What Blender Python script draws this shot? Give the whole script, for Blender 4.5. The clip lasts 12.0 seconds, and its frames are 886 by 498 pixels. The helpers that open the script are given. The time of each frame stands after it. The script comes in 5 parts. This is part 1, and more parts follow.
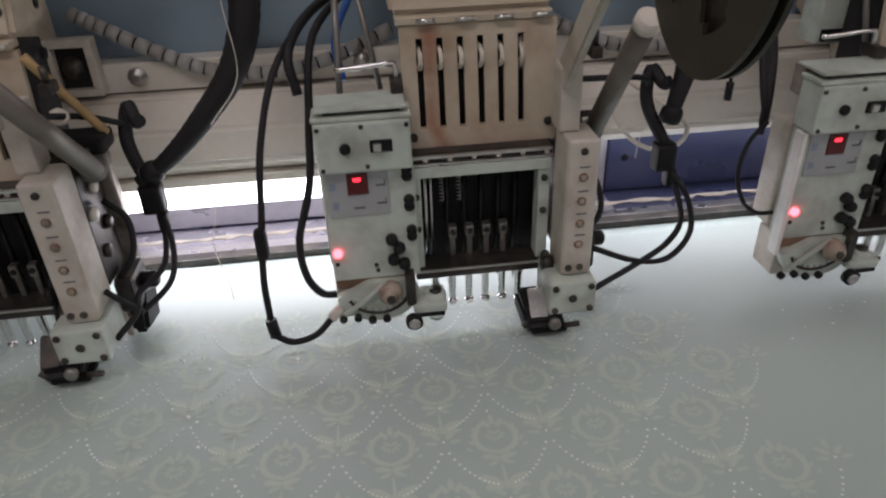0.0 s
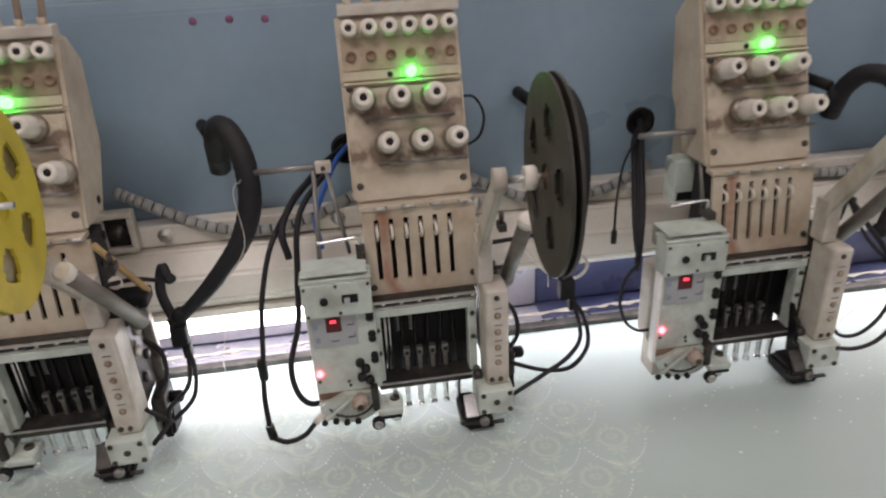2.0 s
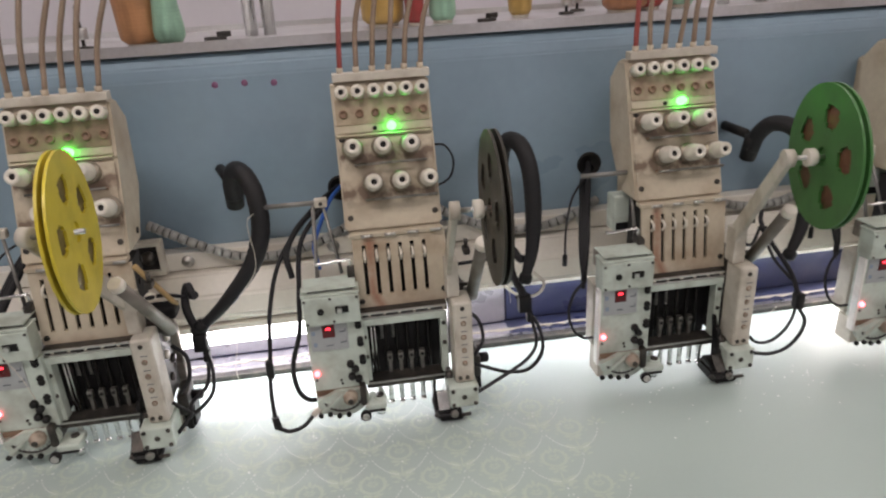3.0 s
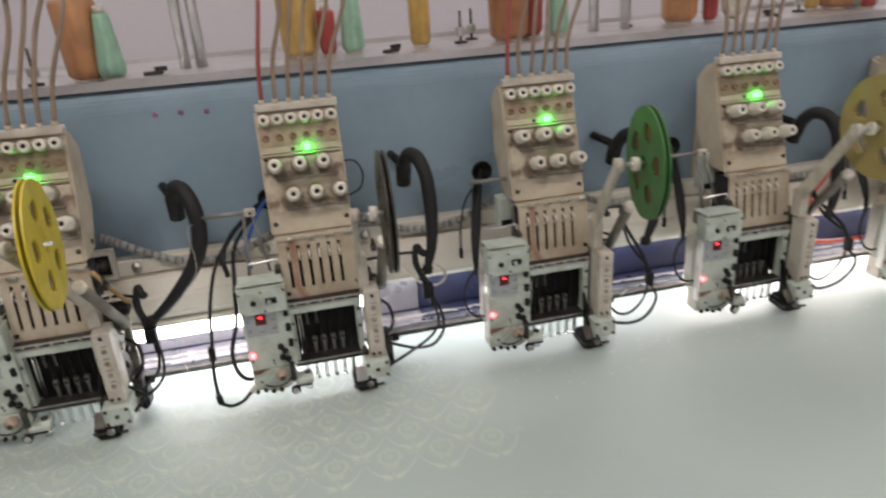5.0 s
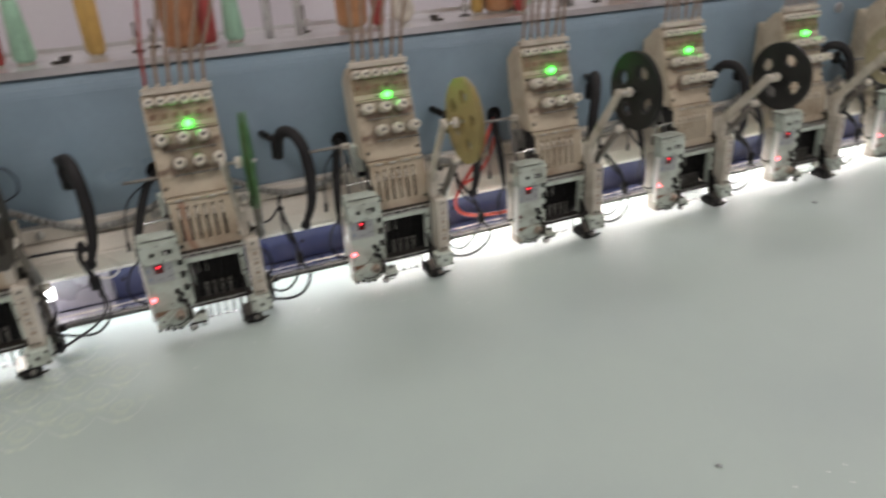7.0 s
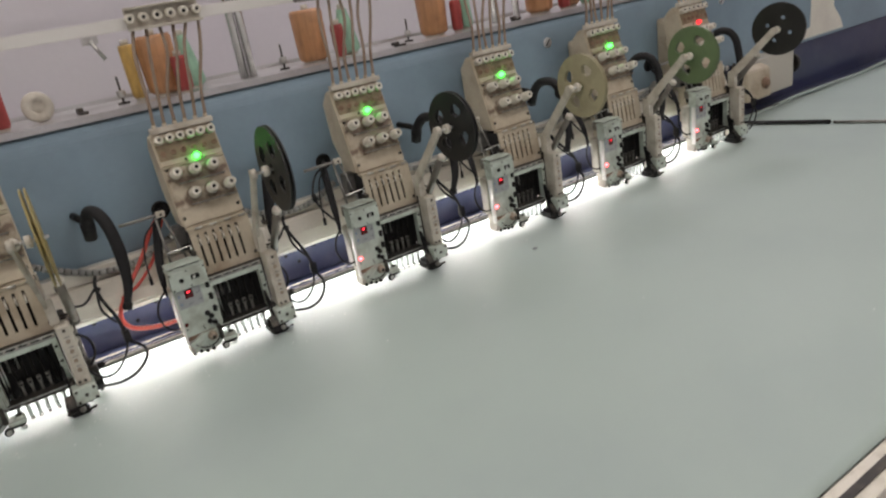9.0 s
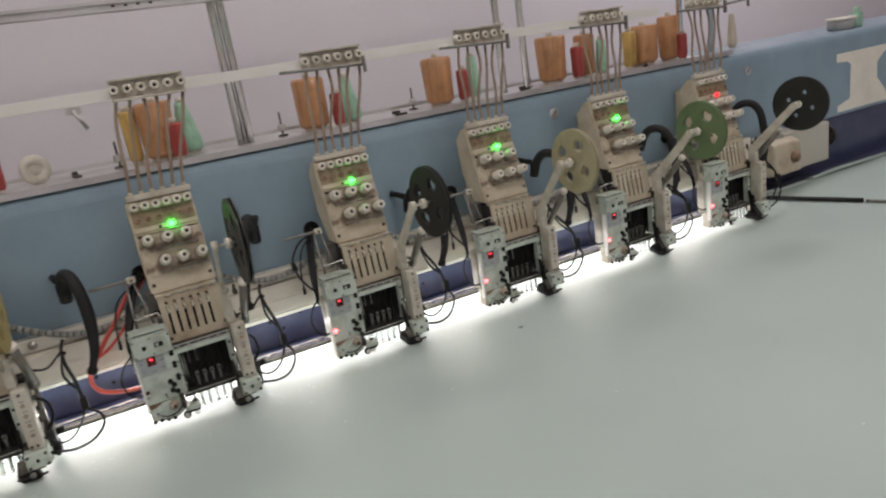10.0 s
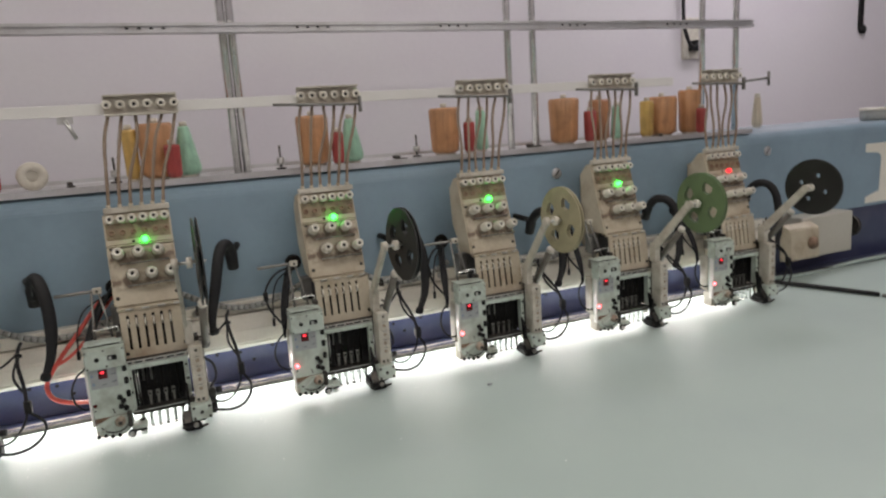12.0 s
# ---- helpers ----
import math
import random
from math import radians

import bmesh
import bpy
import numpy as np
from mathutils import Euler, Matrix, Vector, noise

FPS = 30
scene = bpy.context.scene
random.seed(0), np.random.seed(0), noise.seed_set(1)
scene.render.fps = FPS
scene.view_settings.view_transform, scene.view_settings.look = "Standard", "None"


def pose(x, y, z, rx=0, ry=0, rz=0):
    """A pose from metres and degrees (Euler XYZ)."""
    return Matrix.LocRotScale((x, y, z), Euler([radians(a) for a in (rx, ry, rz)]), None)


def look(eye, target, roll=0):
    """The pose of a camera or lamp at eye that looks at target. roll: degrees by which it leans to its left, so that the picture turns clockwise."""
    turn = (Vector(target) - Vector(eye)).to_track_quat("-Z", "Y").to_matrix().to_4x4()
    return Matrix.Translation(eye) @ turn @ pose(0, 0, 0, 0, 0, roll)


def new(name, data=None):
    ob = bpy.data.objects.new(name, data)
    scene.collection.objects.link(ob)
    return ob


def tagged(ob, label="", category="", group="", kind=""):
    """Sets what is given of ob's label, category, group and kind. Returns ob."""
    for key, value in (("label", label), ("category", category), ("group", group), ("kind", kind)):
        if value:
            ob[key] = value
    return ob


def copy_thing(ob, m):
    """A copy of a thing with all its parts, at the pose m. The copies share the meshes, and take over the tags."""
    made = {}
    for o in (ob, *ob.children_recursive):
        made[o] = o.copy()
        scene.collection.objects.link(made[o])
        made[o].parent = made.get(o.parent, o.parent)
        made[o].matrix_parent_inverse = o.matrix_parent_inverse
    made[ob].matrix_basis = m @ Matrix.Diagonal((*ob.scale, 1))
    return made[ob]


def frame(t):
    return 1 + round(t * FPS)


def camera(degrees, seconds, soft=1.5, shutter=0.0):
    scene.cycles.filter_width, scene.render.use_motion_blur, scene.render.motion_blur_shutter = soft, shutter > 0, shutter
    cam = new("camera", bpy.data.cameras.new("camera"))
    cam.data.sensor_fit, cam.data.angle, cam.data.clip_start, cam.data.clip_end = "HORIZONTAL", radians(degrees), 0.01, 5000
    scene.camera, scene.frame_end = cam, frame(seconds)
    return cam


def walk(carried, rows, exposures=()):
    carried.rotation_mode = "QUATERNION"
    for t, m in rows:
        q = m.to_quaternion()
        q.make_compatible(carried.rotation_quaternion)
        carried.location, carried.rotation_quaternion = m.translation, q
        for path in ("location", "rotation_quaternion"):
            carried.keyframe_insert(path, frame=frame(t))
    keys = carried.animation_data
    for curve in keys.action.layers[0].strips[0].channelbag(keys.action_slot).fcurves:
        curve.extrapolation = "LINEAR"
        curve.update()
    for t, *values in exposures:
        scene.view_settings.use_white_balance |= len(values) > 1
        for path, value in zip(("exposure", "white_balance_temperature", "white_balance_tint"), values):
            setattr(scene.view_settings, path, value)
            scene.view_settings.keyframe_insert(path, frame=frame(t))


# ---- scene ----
cam = camera(65.5, 12.0, soft=2.2, shutter=0.5)
PATH = [
    (0, (-0.08, -0.485, 0.312), (0.101, 1.223, -0.714), -2.2),
    (0.5, (-0.079, -0.485, 0.325), (0.106, 1.22, -0.704), -2.6),
    (1, (-0.078, -0.5, 0.34), (0.133, 1.222, -0.655), -2.5),
    (1.5, (-0.063, -0.548, 0.393), (0.162, 1.233, -0.489), -3.0),
    (2, (-0.06, -0.608, 0.442), (0.177, 1.178, -0.426), -3.0),
    (2.5, (-0.054, -0.677, 0.473), (0.228, 1.134, -0.328), -2.0),
    (2.7, (-0.052, -0.707, 0.477), (0.191, 1.119, -0.303), -3.3),
    (4.5, (-0.05, -0.844, 0.515), (0.271, 0.985, -0.228), -2.5),
    (5, (-0.022, -0.901, 0.533), (0.367, 0.904, -0.236), -3.8),
    (5.5, (0.028, -0.962, 0.529), (0.549, 0.78, -0.304), -0.1),
    (6, (0.097, -1.031, 0.544), (0.63, 0.695, -0.314), 1.5),
    (6.5, (0.173, -1.086, 0.546), (0.755, 0.64, -0.279), -0.5),
    (7, (0.277, -1.141, 0.571), (0.972, 0.539, -0.263), -3.5),
    (7.5, (0.388, -1.168, 0.601), (1.283, 0.41, -0.241), -8.0),
    (7.7, (0.416, -1.157, 0.589), (1.434, 0.354, -0.237), -7.1),
    (9.3, (0.778, -1.219, 0.531), (1.659, 0.45, -0.131), -11.3),
    (9.5, (0.803, -1.232, 0.547), (1.539, 0.526, -0.06), -12.3),
    (10, (0.884, -1.237, 0.541), (1.731, 0.486, -0.02), -8.8),
    (10.5, (0.942, -1.212, 0.532), (1.722, 0.541, -0.031), -6.5),
    (11, (0.978, -1.216, 0.518), (1.787, 0.535, -0.012), -5.5),
    (11.5, (0.995, -1.25, 0.52), (1.8, 0.516, 0.036), -5.4),
    (12, (1.0, -1.274, 0.498), (1.77, 0.533, 0.118), -3.6),
]
EXPOSURES = [(0, -0.60, 6500, 21), (1.0, -0.55, 6500, 22), (1.6, -0.18, 6550, 21), (2.5, 0.12, 6650, 18), (4.5, 0.17, 6700, 15), (5.5, 0.06, 6700, 14), (6.5, 0.0, 6650, 15),
             (7.5, -0.06, 6700, 13), (9.5, -0.11, 6700, 12), (12.0, -0.10, 6650, 10)]
walk(cam, [(t, look(e, a, r)) for t, e, a, r in PATH], EXPOSURES)

# ---- world and light ----
PITCH = 0.33          # distance between embroidery heads
HEADS = list(range(-1, 8))
FLOOR = -0.85
world = bpy.data.worlds.new("world")
scene.world = world
world.use_nodes = True
world.node_tree.nodes["Background"].inputs[0].default_value = (0.80, 0.83, 0.9, 1)
world.node_tree.nodes["Background"].inputs[1].default_value = 0.05


def area_lamp(name, m, sx, sy, watts, color):
    d = bpy.data.lights.new(name, "AREA")
    d.shape, d.size, d.size_y, d.energy, d.color = "RECTANGLE", sx, sy, watts, color
    ob = new(name, d)
    ob.matrix_world = m
    return ob


# ceiling tubes of the workshop
CEILING_LAMPS = ((-0.7, -1.0), (1.5, -1.0), (3.7, -1.0), (0.4, -2.4), (2.6, -2.4), (-0.4, 0.48), (1.6, 0.48), (3.6, 0.48))
CEIL = 1.95
for k, (lx, ly) in enumerate(CEILING_LAMPS):
    area_lamp("ceiling_tube_light", pose(lx, ly, CEIL - 0.09), 1.2, 0.25, (16.5 if lx < 0 else 4.5 if lx < 1 else 8.4 if lx < 2.5 else 14.0 if lx < 3 else 4.5) if ly < 0 else (4.7 if lx < 3 else 13.0), (1.0, 0.94, 0.87) if lx < 3 or ly < 0 else (0.98, 0.925, 1.0))
# work lamps under the machine's rail; second one is unseen, added to brighten cloth
LAMPS = [(-0.325, 0.066, 0.0115, 0.066, 0.058), (0.11, 0.57, 0.0042, 0.092, 0.0715), (0.585, 2.40, 0.0042, 0.115, 0.0720)]
for a, b, *_ in LAMPS:
    w = b - a
    area_lamp("work_lamp_light", pose((a + b) / 2, 0.056, 0.046, -38 if a < 0.5 else -34), w, 0.026, (1.2 if a < 0 else 0.8 if a < 0.5 else 2.15) * w, (0.95, 0.97, 1.0) if a < 0.5 else (1.0, 0.955, 0.93))


# ---- materials ----
def rgba(c):
    return (c[0], c[1], c[2], 1.0)


def material(name, color, rough=0.5, metal=0.0, dirt=None, amount=0.0, scale=12.0, fine=160.0, bump=0.05, spread=0.12,
             emit=None, power=0.0, coat=0.0, gloss=0.5):
    """Colour with grain and blotches of dirt at two scales, and fine relief."""
    m = bpy.data.materials.new(name)
    m.use_nodes = True
    nt = m.node_tree
    b = nt.nodes["Principled BSDF"]
    b.inputs["Roughness"].default_value, b.inputs["Metallic"].default_value = rough, metal
    b.inputs["Coat Weight"].default_value = coat
    if emit:
        b.inputs["Base Color"].default_value = rgba(color)
        b.inputs["Emission Color"].default_value = rgba(emit)
        b.inputs["Emission Strength"].default_value = power
        return m
    tc = nt.nodes.new("ShaderNodeTexCoord")
    info = nt.nodes.new("ShaderNodeObjectInfo")
    add = nt.nodes.new("ShaderNodeVectorMath")
    add.operation = "MULTIPLY_ADD"
    nt.links.new(info.outputs["Random"], add.inputs[0])
    add.inputs[1].default_value = (7, 5, 3)
    nt.links.new(tc.outputs["Object"], add.inputs[2])
    n1 = nt.nodes.new("ShaderNodeTexNoise")
    n1.inputs["Scale"].default_value, n1.inputs["Detail"].default_value = scale, 5
    n2 = nt.nodes.new("ShaderNodeTexNoise")
    n2.inputs["Scale"].default_value, n2.inputs["Detail"].default_value = fine, 3
    for n in (n1, n2):
        nt.links.new(add.outputs[0], n.inputs["Vector"])
    ramp = nt.nodes.new("ShaderNodeMapRange")
    ramp.inputs["From Min"].default_value, ramp.inputs["From Max"].default_value = 0.45, 0.72
    ramp.inputs["To Max"].default_value = amount
    nt.links.new(n1.outputs["Fac"], ramp.inputs["Value"])
    mix = nt.nodes.new("ShaderNodeMix")
    mix.data_type = "RGBA"
    d = dirt or [c * 0.5 for c in color]
    mix.inputs["A"].default_value, mix.inputs["B"].default_value = rgba(color), rgba(d)
    nt.links.new(ramp.outputs["Result"], mix.inputs["Factor"])
    vr = nt.nodes.new("ShaderNodeMapRange")
    vr.inputs["To Min"].default_value, vr.inputs["To Max"].default_value = 1 - spread, 1 + spread
    nt.links.new(n2.outputs["Fac"], vr.inputs["Value"])
    hsv = nt.nodes.new("ShaderNodeHueSaturation")
    nt.links.new(vr.outputs["Result"], hsv.inputs["Value"])
    nt.links.new(mix.outputs["Result"], hsv.inputs["Color"])
    nt.links.new(hsv.outputs["Color"], b.inputs["Base Color"])
    rr = nt.nodes.new("ShaderNodeMapRange")
    rr.inputs["To Min"].default_value, rr.inputs["To Max"].default_value = max(rough - 0.1, 0.03), min(rough + 0.15, 1)
    nt.links.new(n1.outputs["Fac"], rr.inputs["Value"])
    nt.links.new(rr.outputs["Result"], b.inputs["Roughness"])
    b.inputs["Specular IOR Level"].default_value = gloss
    if bump:
        bp = nt.nodes.new("ShaderNodeBump")
        bp.inputs["Strength"].default_value, bp.inputs["Distance"].default_value = bump, 0.002
        nt.links.new(n2.outputs["Fac"], bp.inputs["Height"])
        nt.links.new(bp.outputs["Normal"], b.inputs["Normal"])
    return m


CREAM = material("aged_cream_enamel", (0.53, 0.465, 0.36), 0.45, dirt=(0.30, 0.215, 0.14), amount=0.65, scale=26, spread=0.12)
CREAM_PLATE = material("worn_cream_plate", (0.53, 0.465, 0.36), 0.42, dirt=(0.30, 0.20, 0.125), amount=0.7, scale=22, spread=0.12)
HUBM = material("greasy_beige_hub", (0.42, 0.35, 0.28), 0.45, dirt=(0.12, 0.08, 0.06), amount=0.85, scale=110)
DISC = material("stained_tension_disc", (0.36, 0.31, 0.25), 0.4, 0.6, dirt=(0.16, 0.10, 0.07), amount=0.8, scale=60)
# pale grey for the bed where the work lamp reflects in it
LIT_BED = material("lamp_lit_bed_grey", (0.42, 0.41, 0.46), 0.26, 0.5, dirt=(0.30, 0.29, 0.33), amount=0.6, scale=12)
GRIMY = material("grimy_brown_plate", (0.25, 0.16, 0.105), 0.5, dirt=(0.12, 0.06, 0.04), amount=0.8, scale=40)
DEVICE = material("pale_grey_green_enamel", (0.555, 0.625, 0.565), 0.34, dirt=(0.25, 0.25, 0.20), amount=0.65, scale=36, spread=0.10)
BOXED = material("dirty_white_plastic", (0.57, 0.535, 0.465), 0.48, dirt=(0.29, 0.235, 0.175), amount=0.7, scale=32, spread=0.12)
KNOB = material("white_plastic_knob", (0.74, 0.70, 0.62), 0.4, dirt=(0.35, 0.30, 0.24), amount=0.4, scale=60, spread=0.05)
BLACK = material("black_plastic", (0.008, 0.008, 0.009), 0.5, dirt=(0.03, 0.027, 0.024), amount=0.5, scale=60, gloss=0.28)
RUBBER = material("black_rubber_hose", (0.008, 0.008, 0.010), 0.62, dirt=(0.024, 0.023, 0.023), amount=0.4, scale=30, fine=500, bump=0.3, gloss=0.42)
# needle bars near black: the window's inner shade is in their colour
SHADED_BAR = material("shaded_black_bar", (0.02, 0.019, 0.018), 0.3, 0.7, dirt=(0.05, 0.045, 0.04), amount=0.4, scale=80)
# near black for shade in hollows and holes, also for grimy dark parts
DARK = material("shade_and_grime_black", (0.012, 0.011, 0.012), 0.7, dirt=(0.03, 0.028, 0.025), amount=0.5)
STEEL = material("brushed_steel", (0.62, 0.62, 0.60), 0.28, 0.95, dirt=(0.25, 0.22, 0.19), amount=0.4, scale=50)
CLAMP = material("oily_steel_clamp", (0.30, 0.29, 0.27), 0.4, 0.85, dirt=(0.10, 0.09, 0.08), amount=0.7, scale=90)
SIDE = material("stained_steel_plate", (0.36, 0.33, 0.29), 0.4, 0.6, dirt=(0.07, 0.055, 0.045), amount=0.9, scale=45)
CHROME = material("polished_steel", (0.75, 0.75, 0.74), 0.14, 1.0, dirt=(0.4, 0.38, 0.35), amount=0.3, scale=60)
GREASY = material("greasy_dark_metal", (0.05, 0.047, 0.044), 0.38, 0.6, dirt=(0.20, 0.17, 0.14), amount=0.4, scale=70)
BLUE = material("light_blue_enamel", (0.245, 0.345, 0.425), 0.3, dirt=(0.155, 0.21, 0.26), amount=0.45, scale=5, fine=90, spread=0.05, bump=0.02, coat=0.3)
NAVY = material("navy_blue_enamel", (0.038, 0.046, 0.108), 0.3, dirt=(0.10, 0.105, 0.155), amount=0.5, scale=14, coat=0.2)
RAIL = material("cream_white_enamel_rail", (0.81, 0.775, 0.70), 0.18, dirt=(0.58, 0.51, 0.42), amount=0.45, scale=9, spread=0.06, coat=0.4)
ALU = material("aluminium_tray", (0.66, 0.66, 0.67), 0.35, 0.8, dirt=(0.34, 0.32, 0.30), amount=0.5, scale=10, fine=220)
WALLM = material("lilac_white_wall_paint", (0.765, 0.735, 0.775), 0.8, dirt=(0.725, 0.665, 0.745), amount=0.5, scale=2.0, fine=60, spread=0.03, bump=0.05)
CONCRETE = material("worn_concrete_floor", (0.30, 0.29, 0.27), 0.7, dirt=(0.18, 0.17, 0.16), amount=0.7, scale=3)
CEILM = material("white_ceiling_paint", (0.74, 0.73, 0.72), 0.85, amount=0.2, scale=2)
CONDUIT = material("grey_spiral_wrap", (0.38, 0.385, 0.37), 0.45, dirt=(0.20, 0.18, 0.16), amount=0.6, scale=40)
ROD = material("grey_dull_rod", (0.24, 0.235, 0.225), 0.4, 0.55, dirt=(0.13, 0.115, 0.10), amount=0.5, scale=40)
TUBE_BROWN = material("brown_thread_tube", (0.27, 0.20, 0.145), 0.35, dirt=(0.18, 0.11, 0.08), amount=0.5, scale=60)
TUBE_RED = material("red_thread_tube", (0.32, 0.07, 0.06), 0.35, dirt=(0.2, 0.05, 0.05), amount=0.5, scale=60)
LED_GREEN = material("green_light", (0.02, 0.3, 0.05), emit=(0.016, 1.0, 0.05), power=14)
LED_RED = material("red_light", (0.4, 0.02, 0.02), emit=(1.0, 0.09, 0.11), power=10)
LED_DIM = material("dim_red_light", (0.4, 0.02, 0.02), emit=(1.0, 0.03, 0.04), power=2.5)
DIGIT = material("red_digit", (0.4, 0.02, 0.02), emit=(1.0, 0.03, 0.05), power=4)
TUBE_LIGHT = material("white_lamp_tube", (0.9, 0.9, 0.9), emit=(0.96, 0.97, 1.0), power=9)
DISPLAY = material("dark_red_display", (0.10, 0.006, 0.008), 0.25, dirt=(0.07, 0.005, 0.006), amount=0.3)
LABEL = material("grey_printed_label", (0.40, 0.42, 0.43), 0.4, dirt=(0.3, 0.31, 0.33), amount=0.4, scale=40)
MARK = material("dull_purple_paint", (0.24, 0.10, 0.19), 0.5, amount=0.3, scale=90)
INK = material("dark_print", (0.12, 0.13, 0.15), 0.5, amount=0.2)
INK_BLUE = material("blue_print", (0.26, 0.32, 0.42), 0.5, amount=0.2)
STRIP = material("white_painted_strip", (0.74, 0.72, 0.70), 0.5, dirt=(0.64, 0.61, 0.58), amount=0.3, scale=8, spread=0.03)
CASE = material("white_enamelled_case", (0.50, 0.475, 0.42), 0.45, dirt=(0.46, 0.42, 0.36), amount=0.45, scale=9, spread=0.06)
WHITE_INK = material("white_sign_paint", (0.78, 0.74, 0.66), 0.5, dirt=(0.6, 0.55, 0.5), amount=0.4, scale=10)


def stained(m, color, shape):
    """Lays a stain over a material; shape(op, x, y, z, grain) gives where it is."""
    nt = m.node_tree
    b = nt.nodes["Principled BSDF"]
    old = b.inputs["Base Color"].links[0].from_socket
    tc, sep, nz = nt.nodes.new("ShaderNodeTexCoord"), nt.nodes.new("ShaderNodeSeparateXYZ"), nt.nodes.new("ShaderNodeTexNoise")
    nz.inputs["Scale"].default_value, nz.inputs["Detail"].default_value = 75, 4
    nt.links.new(tc.outputs["Object"], sep.inputs[0])
    nt.links.new(tc.outputs["Object"], nz.inputs["Vector"])

    def op(kind, a, c=None):
        n = nt.nodes.new("ShaderNodeMath")
        n.operation = kind
        for k, v in enumerate((a, c)):
            if isinstance(v, (int, float)):
                n.inputs[k].default_value = v
            elif v:
                nt.links.new(v, n.inputs[k])
        return n.outputs[0]

    fac = op("MAXIMUM", op("MINIMUM", shape(op, sep.outputs["X"], sep.outputs["Y"], sep.outputs["Z"], nz.outputs["Fac"]), 0.9), 0.0)
    mix = nt.nodes.new("ShaderNodeMix")
    mix.data_type = "RGBA"
    mix.inputs["B"].default_value = rgba(color)
    nt.links.new(fac, mix.inputs["Factor"])
    nt.links.new(old, mix.inputs["A"])
    nt.links.new(mix.outputs["Result"], b.inputs["Base Color"])
    return m


def rust_run(op, x, y, z, grain):
    low = op("MAXIMUM", op("MULTIPLY", op("SUBTRACT", 0.150, z), 0.45), 0.0)
    off = op("ABSOLUTE", op("ADD", op("SUBTRACT", x, low), 0.0375))
    run = op("MAXIMUM", op("SUBTRACT", 1.15, op("MULTIPLY", off, 135.0)), 0.0)
    return op("MULTIPLY", op("MINIMUM", run, 1.0), op("MULTIPLY", grain, 1.3))


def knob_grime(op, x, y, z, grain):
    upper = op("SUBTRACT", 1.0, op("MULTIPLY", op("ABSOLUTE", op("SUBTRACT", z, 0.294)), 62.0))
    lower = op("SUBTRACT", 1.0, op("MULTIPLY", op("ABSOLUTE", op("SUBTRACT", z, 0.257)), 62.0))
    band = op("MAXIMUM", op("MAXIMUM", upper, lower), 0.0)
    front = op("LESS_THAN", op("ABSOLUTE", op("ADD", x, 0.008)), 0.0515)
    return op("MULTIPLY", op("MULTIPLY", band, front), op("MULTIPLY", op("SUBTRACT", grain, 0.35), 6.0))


RUSTY_PLATE = stained(material("rust_stained_cream_plate", (0.53, 0.465, 0.36), 0.42, dirt=(0.30, 0.20, 0.125), amount=0.7, scale=22, spread=0.12), (0.30, 0.105, 0.055), rust_run)
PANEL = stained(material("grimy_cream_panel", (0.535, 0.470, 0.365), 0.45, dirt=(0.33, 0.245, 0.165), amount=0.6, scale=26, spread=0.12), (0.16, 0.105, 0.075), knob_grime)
CYLINDER = material("tarnished_cylinder", (0.22, 0.20, 0.175), 0.38, 0.45, dirt=(0.12, 0.10, 0.085), amount=0.6, scale=40)
AMBER = material("amber_plastic_strip", (0.42, 0.29, 0.13), 0.4, dirt=(0.25, 0.16, 0.08), amount=0.6, scale=50)
# white that paints the work lamp's glint on the device edges
LIT_EDGE = material("lamp_lit_edge_white", (0.88, 0.86, 0.83), 0.3, amount=0.1, scale=20)
GRIME_STRIP = material("oily_brown_strip", (0.27, 0.205, 0.13), 0.5, dirt=(0.11, 0.07, 0.045), amount=0.9, scale=48, spread=0.15)
SMUDGE = material("smudged_cream_strip", (0.39, 0.31, 0.22), 0.5, dirt=(0.15, 0.085, 0.055), amount=0.9, scale=48, spread=0.15)


def fabric_material():
    m = material("pale_aqua_satin_cloth", (0.388, 0.474, 0.447), 0.46, dirt=(0.352, 0.427, 0.418), amount=0.7, scale=3.5, fine=900, spread=0.05, bump=0.12)
    b = m.node_tree.nodes["Principled BSDF"]
    b.inputs["Sheen Weight"].default_value = 0.15
    return m


FABRIC = fabric_material()


# ---- mesh helpers ----
def box(x0, x1, y0, y1, z0, z1, bev=0.0012, seg=2):
    bm = bmesh.new()
    bmesh.ops.create_cube(bm, size=1, matrix=Matrix.Translation(((x0 + x1) / 2, (y0 + y1) / 2, (z0 + z1) / 2)) @ Matrix.Diagonal((x1 - x0, y1 - y0, z1 - z0, 1)))
    if bev:
        bev = min(bev, 0.45 * min(x1 - x0, y1 - y0, z1 - z0))
        bmesh.ops.bevel(bm, geom=bm.edges[:], offset=bev, segments=seg, affect="EDGES", profile=0.6)
    return bm


def prism(poly, x0, x1, bev=0.0012):
    """A profile in y and z, drawn out along x."""
    bm = bmesh.new()
    a = [bm.verts.new((x0, y, z)) for y, z in poly]
    f = bm.faces.new(a)
    r = bmesh.ops.extrude_face_region(bm, geom=[f])
    bmesh.ops.translate(bm, vec=(x1 - x0, 0, 0), verts=[v for v in r["geom"] if isinstance(v, bmesh.types.BMVert)])
    bmesh.ops.recalc_face_normals(bm, faces=bm.faces)
    if bev:
        bmesh.ops.bevel(bm, geom=bm.edges[:], offset=bev, segments=2, affect="EDGES")
    return bm


